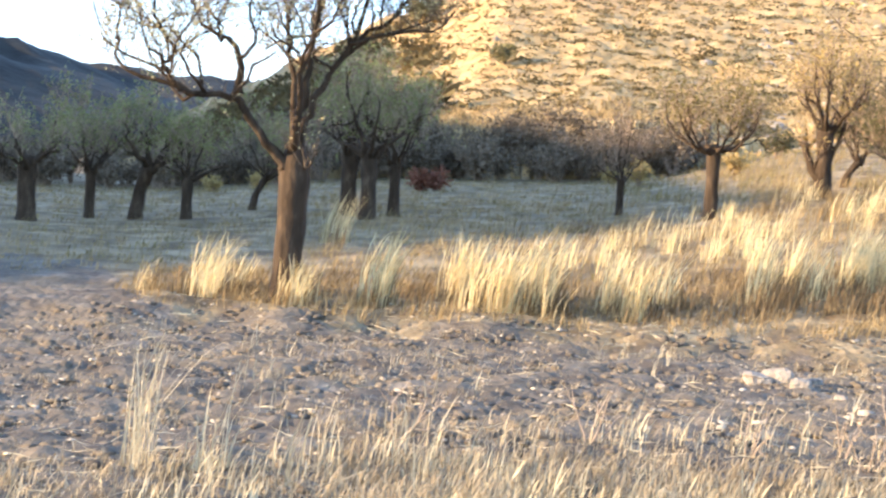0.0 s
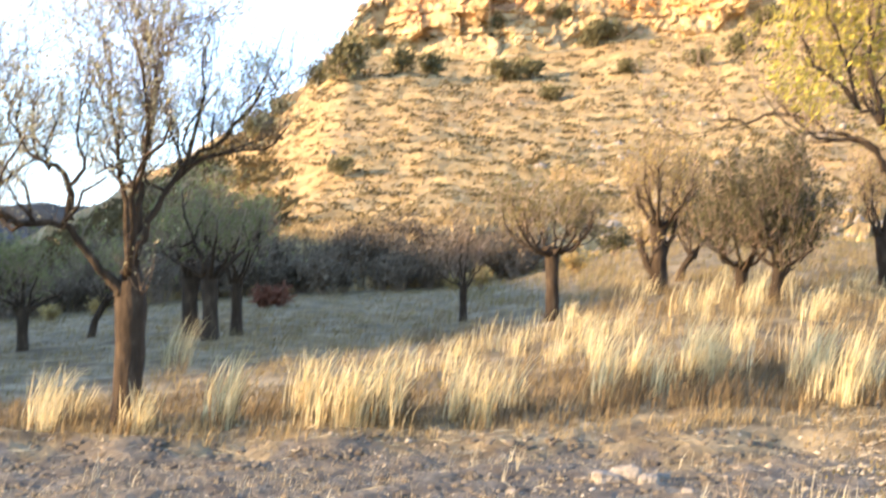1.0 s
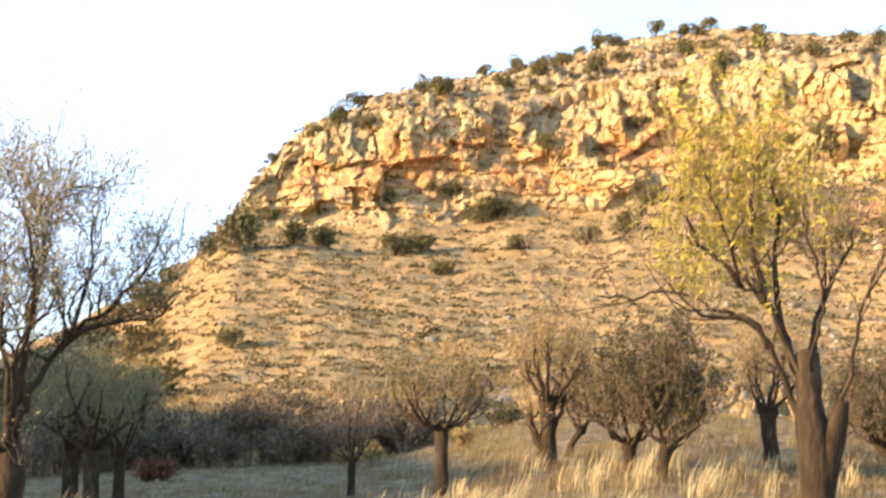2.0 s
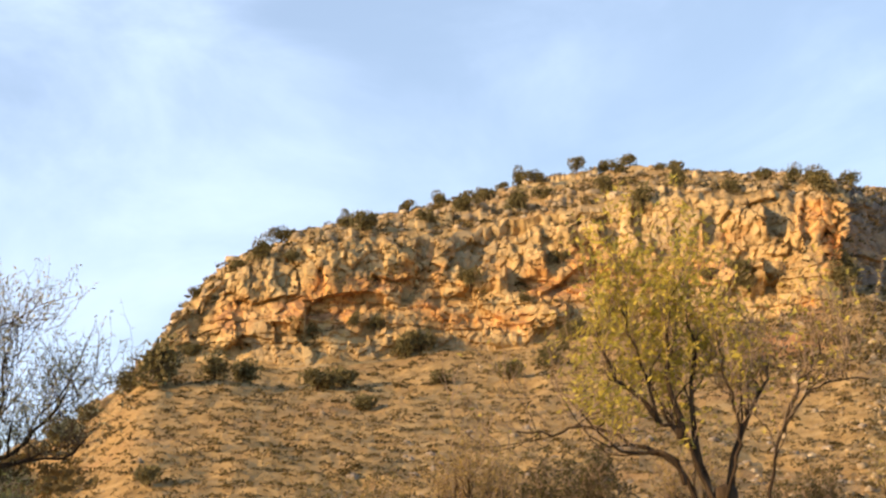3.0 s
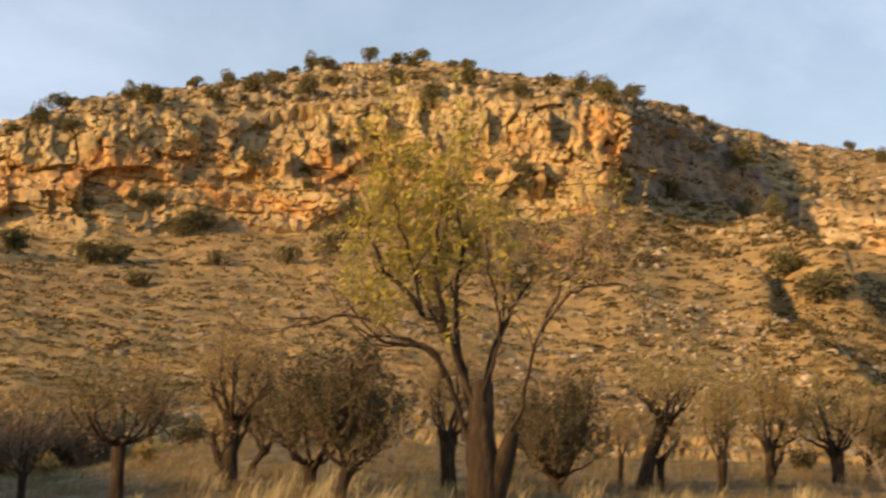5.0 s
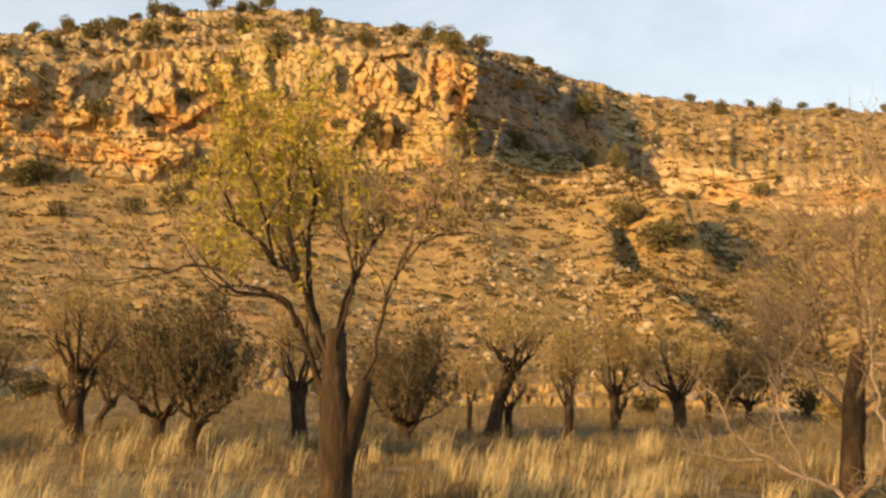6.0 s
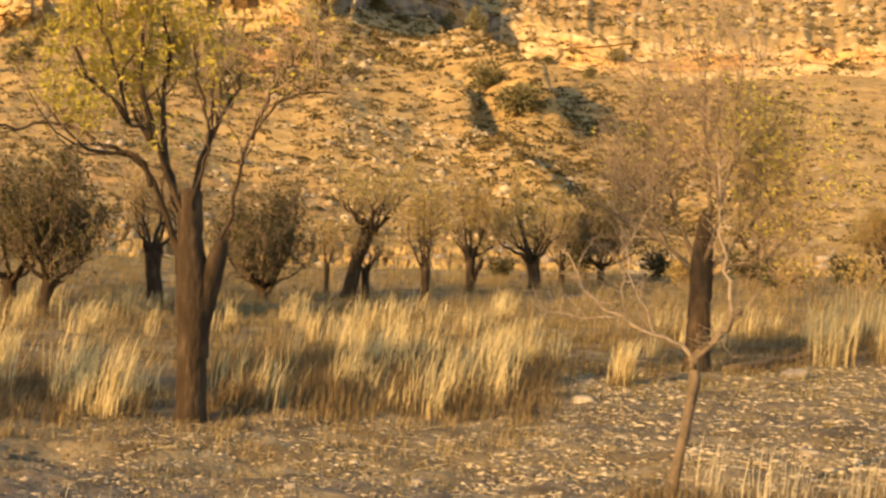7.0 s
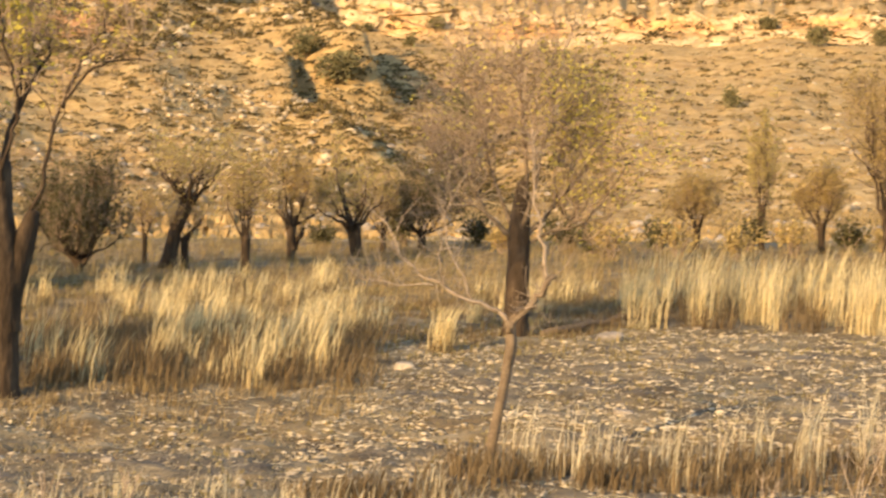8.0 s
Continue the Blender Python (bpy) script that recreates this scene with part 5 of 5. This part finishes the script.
M_BROWN_ROCK = material("brown_rock", [(0.3, (0.11, 0.08, 0.055)), (0.7, (0.26, 0.2, 0.14))], 5.0, bump=0.8)
build_stone(19.1, 7.9, (0.2, 0.16, 0.1), 21, "brownish rock half sunk in dry grass", M_BROWN_ROCK)
build_stone(18.3, 8.1, (0.11, 0.09, 0.08), 22, "small brownish rock beside a larger one", M_BROWN_ROCK)
STONES = [(8.7, 10.8, 0.05, 0.04), (13.1, 11.4, 0.15, 0.1), (13.9, 11.1, 0.09, 0.07), (12.3, 11.3, 0.13, 0.07), (14.4, 11.6, 0.08, 0.06), (15.3, 14.2, 0.05, 0.035), (15.4, 10.6, 0.06, 0.05), (39.15, 16.9, 0.13, 0.075), (46.95, 20.0, 0.2, 0.1),
          (50.2, 21.5, 0.09, 0.05), (47.6, 14.0, 0.12, 0.05), (33.0, 12.2, 0.07, 0.04), (28.2, 11.8, 0.06, 0.05)]
for i, (az, r, w, h) in enumerate(STONES):
    build_stone(az, r, (w, w * 0.7, h), i + 1, "pale limestone block lying on the stony soil" if w > 0.1 else "small pale limestone lump on the soil", None if az == 39.15 else M_FIELD_STONE)


# ---------------------------------------------------------------- growth on the hill
def clump_template(rng, n, size, tall=0.7):
    """Leafy clumps on a lumpy dome, as corner points of small quads."""
    d = rng.normal(size=(n, 3))
    d[:, 2] = np.abs(d[:, 2])
    d /= np.linalg.norm(d, axis=1)[:, None]
    P = d * (rng.uniform(0.45, 1.0, (n, 1))) * np.array([1, 1, tall])
    D = d + rng.normal(size=(n, 3)) * 0.5
    b = Buf()
    cards(b, P, D, size, size * 0.7, rng)
    return b.v[0]


def scatter_shrubs():
    rng = np.random.default_rng(41)
    kinds = [clump_template(rng, 17, 0.62, 0.55) for _ in range(10)]
    tuft_kinds = [clump_template(rng, 6, 0.7, 0.5) for _ in range(6)]
    dark, pale = Buf(), Buf()
    rocks_p, rocks_s = [], []
    EL = np.degrees(np.arctan2(HILL[:, :, 2] - 1.6, np.hypot(HILL[:, :, 0], HILL[:, :, 1])))
    last = int((60 - HILL_AZ[0]) / AZ_STEP)

    def place(a, j):
        u, v = rng.random(), rng.random()
        return HILL[a, j] * (1 - u) * (1 - v) + HILL[a + 1, j] * u * (1 - v) + HILL[a, j + 1] * (1 - u) * v + HILL[a + 1, j + 1] * u * v

    def put(buf, shapes, p, s, tall):
        th = rng.uniform(0, 6.28)
        T = shapes[int(rng.integers(len(shapes)))] * s * rng.uniform(0.8, 1.25, 3) * np.array([1.0, 1.0, tall])
        c, q = math.cos(th), math.sin(th)
        V = np.stack([T[:, 0] * c - T[:, 1] * q, T[:, 0] * q + T[:, 1] * c, T[:, 2]], 1) + p
        buf.add(V, np.arange(len(V)).reshape(-1, 4))

    # the slope: spread evenly over its height as one looks up at it
    for az in np.arange(-7, 60, 0.31):
        for lift in np.arange(0.0, 1.0, 0.0205):
            a = int(np.clip((az + rng.uniform(-0.5, 0.5) - HILL_AZ[0]) / AZ_STEP, 0, last))
            foot, top = EL[a, N_FOOT], EL[a, C0]
            el = foot + (top - foot) * float(np.clip(lift + rng.uniform(-0.03, 0.03), 0, 1))
            if rng.random() > (top - foot) / 8.5:
                continue
            j = min(N_FOOT + int(np.argmax(EL[a, N_FOOT:C0] >= el)), C0 - 1)
            p = place(a, j)
            patch = fbm(p[0] * 0.05, p[1] * 0.05, 5.0)
            if rng.random() > 0.88 + 0.3 * patch - (0.35 if az > 43 else 0.0):
                if rng.random() < 0.6:
                    rocks_p.append(p)
                    rocks_s.append(0.07 + 0.3 * rng.random() ** 4)
                continue
            put(dark, kinds, p, (0.2 + 0.32 * rng.random() ** 1.8) * float(np.clip(math.hypot(p[0], p[1]) / 120, 0.5, 1.0)), 0.95)
    for i in range(2600):             # rough ground below the end wall, and dark scrub on the low shoulder
        shoulder = i % 2 == 0
        a = int(((rng.uniform(-12.5, -0.5) if shoulder else rng.uniform(23.5, 36)) - HILL_AZ[0]) / AZ_STEP)
        j = int(C0 + 1 - (C0 - N_FOOT) * (rng.random() if shoulder else 0.5 * rng.random()))
        if not shoulder and rng.random() < 0.4:
            rocks_p.append(place(a, j))
            rocks_s.append(0.12 + 0.55 * rng.random() ** 3)
        else:
            put(dark, kinds, place(a, j), 0.3 + (0.6 if shoulder else 0.35) * rng.random(), 0.95)
    for i in range(8000):
        a, j = int(rng.integers(int(6 / AZ_STEP), last)), int(N_FOOT + (C0 - N_FOOT - 1) * rng.random())
        put(pale, tuft_kinds, place(a, j), 0.14 + 0.2 * rng.random(), 0.8)
    for i in range(8000):             # the crown, and ledges of the cliff
        a = int(rng.integers(int(14 / AZ_STEP), last))
        ledge = i % 7 == 0
        j = int(rng.integers(C0 + 4, C1)) if ledge else int(C1 + 1 + (T1 - C1 - 3) * rng.random() ** 1.5)
        if HILL_AZ[a] < 7 and rng.random() < 0.6:       # the bare end of the cliff
            continue
        p = place(a, j)
        if rng.random() < 0.3 and not ledge:
            rocks_p.append(p)
            rocks_s.append(0.2 + 0.8 * rng.random() ** 3)
        else:
            put(dark if rng.random() < 0.8 else pale, kinds, p, 0.25 + 0.5 * rng.random() ** 2, 0.9)
    for _ in range(1500):             # thicker scrub towards the gully
        az, r = float(rng.uniform(34, 47)), float(rng.uniform(66, 150))
        put(dark, kinds, np.array([r * math.sin(radians(az)), r * math.cos(radians(az)), hill_z(az, r)]), 0.25 + 0.3 * rng.random() ** 2, 0.9)
    tagged(part("hill_shrubs", dark, M_SHRUB), "low olive-brown shrubs dotted over the hillside", "shrubs", kind="stuff")
    tagged(part("hill_grass", pale, M_DULL), "dry grass clumps on the hillside", "grass", kind="stuff")
    for _ in range(900):             # a stony patch low on the slope
        az, r = float(rng.normal(33, 2.6)), float(rng.uniform(62, 100))
        rocks_p.append(np.array([r * math.sin(radians(az)), r * math.cos(radians(az)), hill_z(az, r) + 0.05]))
        rocks_s.append(0.08 + 0.24 * rng.random() ** 2)
    rb = Buf()
    scatter_stones(rb, np.array(rocks_p), np.array(rocks_s), rng, 0.7)
    tagged(part("hill_rocks", rb, M_SLOPE_STONE), "pale rocks lying over the hillside", "stones", kind="stuff")


scatter_shrubs()


def juniper(seed, tall, m, label):
    rng = np.random.default_rng(seed)
    root = new("juniper_bush")
    tagged(root, label, "bush", "junipers of the hill")
    tb = Buf()
    tube(tb, [(0, 0, -0.3), (0.03, 0, 0.15), (0.02, 0.02, 0.4), (0, 0, tall * 0.8)], [0.09, 0.07, 0.05, 0.02], 6)
    part("trunk", tb, M_BARK, root)
    P, D = [], []
    lobes = [(Vector(rng.normal(size=3)) * 0.28, float(rng.uniform(0.28, 0.5))) for _ in range(9)]
    for c, s in lobes:
        c = Vector((c.x, c.y, tall * 0.5 + c.z * tall))
        for _ in range(130):
            d = Vector(rng.normal(size=3)).normalized()
            q = c + Vector((d.x, d.y, d.z * tall * 0.95)) * s * float(rng.uniform(0.6, 1.0))
            if q.z > 0.02:
                P.append(tuple(q))
                D.append(tuple(d + Vector((0, 0, 0.5)) + Vector(rng.normal(size=3)) * 0.4))
    lb = Buf()
    cards(lb, P, D, 0.14, 0.092, rng)
    part("foliage", lb, M_JUNIPER, root)["kind"] = "stuff"
    root.matrix_world = m
    return root


# compass angle, degrees over the eye at the foot, width in metres
ON_CREST = [(6.7, 12.95, 2.3), (6.0, 12.1, 2.4), (3.5, 10.7, 1.8), (9.4, 13.5, 1.7), (9.95, 13.3, 2.4), (11.7, 14.1, 2.0), (13.0, 14.3, 2.2), (14.0, 13.9, 2.8), (14.8, 14.4, 2.2), (15.5, 14.95, 1.7), (16.2, 15.15, 2.4), (16.8, 15.1, 2.2),
            (17.15, 14.5, 2.4), (18.5, 15.4, 1.9), (19.6, 15.35, 2.0), (20.1, 15.4, 2.3), (20.6, 15.45, 2.0), (21.8, 15.5, 1.3), (22.45, 15.4, 2.0), (22.5, 14.8, 2.2), (21.1, 14.1, 2.4), (25.85, 14.85, 1.8), (26.9, 14.6, 1.9), (27.6, 14.3, 2.2), (27.9, 14.2, 2.6),
            (29.05, 14.1, 1.8), (30.9, 13.8, 1.5), (31.6, 13.55, 1.1), (5.0, 11.7, 1.4), (12.4, 13.6, 2.0), (16.2, 14.0, 2.6), (19.5, 14.7, 2.2)]
AT_CLIFF = [(2.3, 7.35, 4.2), (1.1, 7.0, 2.8), (4.3, 7.6, 3.1), (3.4, 8.5, 2.2), (5.4, 7.5, 2.8), (8.2, 7.2, 3.1), (9.3, 7.4, 2.9), (10.1, 6.45, 2.1), (13.0, 7.4, 2.2), (15.7, 7.5, 2.3), (14.2, 11.2, 3.0), (11.6, 8.45, 2.8), (12.2, 8.7, 3.0), (18.2, 9.1, 3.6), (20.2, 11.5, 2.6),
            (25.35, 7.6, 1.6), (24.6, 7.0, 1.3), (25.0, 10.9, 3.2), (28.4, 10.8, 3.0), (28.9, 11.1, 2.8), (17.3, 8.1, 3.0), (10.5, 9.6, 2.0), (2.0, 3.6, 1.4), (-1.2, 5.0, 3.0), (-0.4, 5.9, 2.6), (7.2, 12.2, 1.8), (23.6, 11.2, 2.0), (8.0, 9.2, 1.8), (17.7, 12.0, 2.2)]
FAR_SIDE = [(36.4, 7.4, 1.5), (33.1, 11.8, 4.2), (34.4, 9.9, 2.2), (33.2, 9.8, 2.4), (30.5, 10.6, 3.0), (34.9, 7.5, 2.8), (36.1, 6.6, 3.4), (41.0, 4.9, 2.6), (38.4, 11.9, 2.8), (40.4, 11.8, 2.8), (37.2, 12.5, 2.3),
            (39.5, 12.3, 2.0), (41.5, 12.2, 1.9), (42.5, 12.1, 1.9), (44.5, 11.8, 2.5), (54.4, 8.0, 2.6), (56.6, 8.0, 2.1), (51.2, 5.8, 1.6), (47.5, 11.6, 2.4), (52.0, 11.4, 2.6)]
rng_c = random.Random(19)
SCATTERED = [(rng_c.uniform(4, 57), None, rng_c.uniform(1.2, 2.6)) for _ in range(26)]
protos = []
rng_j = random.Random(8)
for k, (az, el, w) in enumerate(ON_CREST + AT_CLIFF + FAR_SIDE + SCATTERED):
    if el is None:                    # along the crest, on ledges and below the cliff
        j = rng_c.choice((rng_c.randrange(C1 + 3, T1), rng_c.randrange(C1 + 3, T1), rng_c.randrange(C0 - 8, C0), rng_c.randrange(C0 + 30, C0 + 44)))
        p = Vector(HILL[int((az - HILL_AZ[0]) / AZ_STEP), j])
    else:
        p = on_hill(az, el)
    size = w * (0.84 if k < len(ON_CREST) else 0.66)
    p.z += 0.2 if az == 18.5 else -0.1 * size          # one small tree with a clear stem
    if k < 4:
        ob = juniper(70 + k, (0.95, 1.15, 0.85, 1.35)[k], Matrix.Translation(p), ("dark rounded juniper bush on the rocky hill", "upright dark juniper on the rocky hill",
                     "wide low juniper bush on the rocky hill", "slim green juniper on the rocky hill")[k])
        protos.append(ob)
    else:
        tall = 3 if az in (34.4, 33.2, 41.0) else rng_j.randrange(3)
        ob = copy_thing(protos[tall], Matrix.Translation(p) @ pose(0, 0, 0, 0, 0, rng_j.uniform(0, 360)))
    ob.scale = (size, size, size * (1.3 if az == 18.5 else rng_j.uniform(0.85, 1.15)))


# ---------------------------------------------------------------- brush at the hill's foot
def brush(name, label, mat, spots, seed, per, leaf, category="bush", group="", tall=0.75):
    """Leafy shrubs, one thing each: stems and foliage. Spots: compass angle, distance, width, lift."""
    for k, (az, r, w) in enumerate(spots):
        rng = np.random.default_rng(seed + k)
        root = new(name)
        tagged(root, label, category, group)
        sb, lb = Buf(), Buf()
        P, D = [], []
        for i in range(16):
            th = float(rng.uniform(0, 6.28))
            tip = Vector((math.cos(th) * w * 0.45 * float(rng.uniform(0.2, 1)), math.sin(th) * w * 0.45 * float(rng.uniform(0.2, 1)), w * tall * float(rng.uniform(0.55, 1.0))))
            mid = tip * 0.5 + Vector((0, 0, 0.1 * w))
            tube(sb, [(0, 0, -0.1), mid, tip], [0.015, 0.011, 0.004], 3)
            for _ in range(per):
                q = mid.lerp(tip, float(rng.uniform(-0.3, 1.1))) + Vector(rng.normal(size=3)) * w * 0.09
                if q.z > 0.02:
                    P.append(tuple(q))
                    D.append(tuple(rng.normal(size=3) + np.array([0, 0, 0.4])))
        cards(lb, P, D, leaf, leaf * 0.55, rng)
        part("brushwood", sb, M_TWIG, root)["kind"] = "stuff"
        part("foliage", lb, mat, root)["kind"] = "stuff"
        i = int(np.clip(round((az - HILL_AZ[0]) / AZ_STEP), 0, len(HILL_AZ) - 1))
        col = HILL[i]
        rr = np.hypot(col[:, 0], col[:, 1])
        p = at(az, r)
        if r > rr[1]:
            p.z = float(np.interp(r, rr[:C0], col[:C0, 2]))
        root.location = p


rng_b = random.Random(5)
brush("scrub_bush", "grey-brown leafless scrub on the bank below the hill", M_SCRUB, [(rng_b.uniform(-10, 9.5), rng_b.uniform(45, 50.5), rng_b.uniform(1.2, 2.4)) for _ in range(110)], 200, 46, 0.12, group="scrub on the bank")
brush("scrub_bush", "grey-brown leafless scrub on the bank below the hill", M_SCRUB, [(rng_b.uniform(-19, -9), rng_b.uniform(44, 52), rng_b.uniform(1.2, 2.3)) for _ in range(36)], 440, 46, 0.12, group="scrub on the bank")
brush("red_bush", "low bush with rust-red autumn leaves", M_RED, [(-1.0, 38, 0.75), (-0.4, 38.3, 0.75)], 300, 34, 0.12, group="red bushes")
brush("broom_bush", "rounded olive-green bush at the foot of the hill", M_LEAF_D, [(35.7, 44, 0.9), (12.5, 46, 1.2), (14.8, 48, 1.3), (46.1, 40, 1.3), (44.9, 42, 1.5), (48.6, 42, 1.2), (52.0, 43, 1.4), (55.6, 42, 1.3), (38.8, 44, 1.5), (41.5, 43, 1.4)], 340, 40, 0.13, group="bushes at the foot")
brush("brown_bush", "brownish thin bush between the trees", M_LEAF_T, [(-9.0, 42, 0.7), (-7.2, 43, 0.7), (6.3, 44, 0.6), (46.8, 38, 1.4), (49.3, 39, 1.5), (51.6, 38, 1.3), (53.6, 40, 1.5), (57.0, 39, 1.5), (42.6, 40, 1.2), (11.0, 40, 0.9), (7.4, 41, 1.0)], 380, 26, 0.12, group="brown bushes")


# ---------------------------------------------------------------- the pale terrace and ledges at the hill's foot
def build_terrace():
    rng = np.random.default_rng(61)
    buf, rb = Buf(), Buf()
    pl, sz = [], []
    for _ in range(1900):
        az, d = float(rng.uniform(-2, 58)), float(rng.uniform(2.0, 9.5))
        r = float(np.interp(az, FOOT_AZ, FOOT)) + d
        z = hill_z(az, r)
        n = 12
        c = np.array([r * math.sin(radians(az)), r * math.cos(radians(az)), z])
        off = rng.normal(size=(n, 3)) * 0.25
        off[:, 2] = -0.02
        blades(buf, c + off, rng.uniform(0.12, 0.4, n), rng, width=0.03)
    for _ in range(1300):
        az, d = float(rng.uniform(9, 58)), float(rng.uniform(0.0, 7.0)) if rng.random() < 0.6 else float(rng.uniform(5, 40))
        r = float(np.interp(az, FOOT_AZ, FOOT)) + d
        pl.append((r * math.sin(radians(az)), r * math.cos(radians(az)), hill_z(az, r)))
        sz.append(0.08 + 0.3 * rng.random() ** 3)
    scatter_stones(rb, np.array(pl), np.array(sz), rng, 0.7)
    tagged(part("terrace_grass", buf, M_DULL), "dry grass on the terrace below the hill", "grass", kind="stuff")
    tagged(part("foot_rocks", rb, M_FIELD_STONE), "pale rocks along the foot of the hill", "stones", kind="stuff")


build_terrace()


def dry_weed(az, r, height, seed):
    """A dead branching weed: a few bare stems that fork."""
    rng = np.random.default_rng(seed)
    root = new("dry_weed")
    tagged(root, "bare pale branching stalks of a dead weed", "plant", "dead weeds")
    for _ in range(4):
        buf = Buf()
        d = Vector((float(rng.normal()) * 0.35 + 0.25, float(rng.normal()) * 0.35, 1.0)).normalized()
        p = Vector((0, 0, -0.03))
        pts = [p]
        for _ in range(4):
            d = (d + Vector(rng.normal(size=3)) * 0.15).normalized()
            pts.append(pts[-1] + d * height * 0.25 * float(rng.uniform(0.7, 1.1)))
        tube(buf, pts, [0.006, 0.0055, 0.005, 0.004, 0.002], 4)
        for k in (2, 3):
            e = (d + Vector(rng.normal(size=3)) * 0.6).normalized()
            tube(buf, [pts[k], pts[k] + e * height * 0.18, pts[k] + e * height * 0.3 + Vector((0, 0, 0.03))], [0.004, 0.003, 0.0015], 3)
        part("stalk", buf, M_PALE, root)
    root.location = Vector(ground_points(np.array([float(az)]), np.array([float(r)]))[0])


def fallen_branch():
    """A dead branch lying on the stony ground beside the bare tree."""
    rng = np.random.default_rng(91)
    root = new("fallen_branch")
    tagged(root, "dark dead branch lying on the stony ground", "branch")
    ends = [Vector(ground_points(np.array([a]), np.array([r]))[0]) for a, r in ((44.4, 20.4), (49.3, 23.4))]
    root.location = ends[0]
    pts = [Vector((0, 0, 0.03)) + (ends[1] - ends[0]) * (i / 9) + Vector((0, 0, 0.05 + 0.004 * i)) + Vector(rng.normal(size=3)) * 0.025 for i in range(10)]
    buf = Buf()
    tube(buf, pts, [0.062, 0.058, 0.055, 0.05, 0.05, 0.046, 0.04, 0.034, 0.028, 0.015], 8)
    part("stick", buf, M_BROWN, root, smooth=True)
    for i in (3, 5, 6, 7):
        tb = Buf()
        d = Vector((float(rng.normal()), float(rng.normal()), 0.6)).normalized()
        tube(tb, [pts[i], pts[i] + d * 0.15, pts[i] + d * 0.34 + Vector((0, 0, 0.04))], [0.016, 0.011, 0.005], 5)
        part("side_shoot", tb, M_BARK, root, smooth=True)


fallen_branch()
for k, (az, r, h) in enumerate([(15.6, 8.6, 0.4), (17.4, 8.9, 0.5), (16.6, 8.2, 0.35), (12.2, 8.4, 0.35), (6.0, 8.3, 0.4), (-1.5, 8.2, 0.4), (56.4, 10.3, 0.6), (57.6, 10.6, 0.5), (53.0, 10.0, 0.3), (29.0, 9.6, 0.3), (26.0, 10.0, 0.3)]):
    dry_weed(az, r, h, 500 + k)
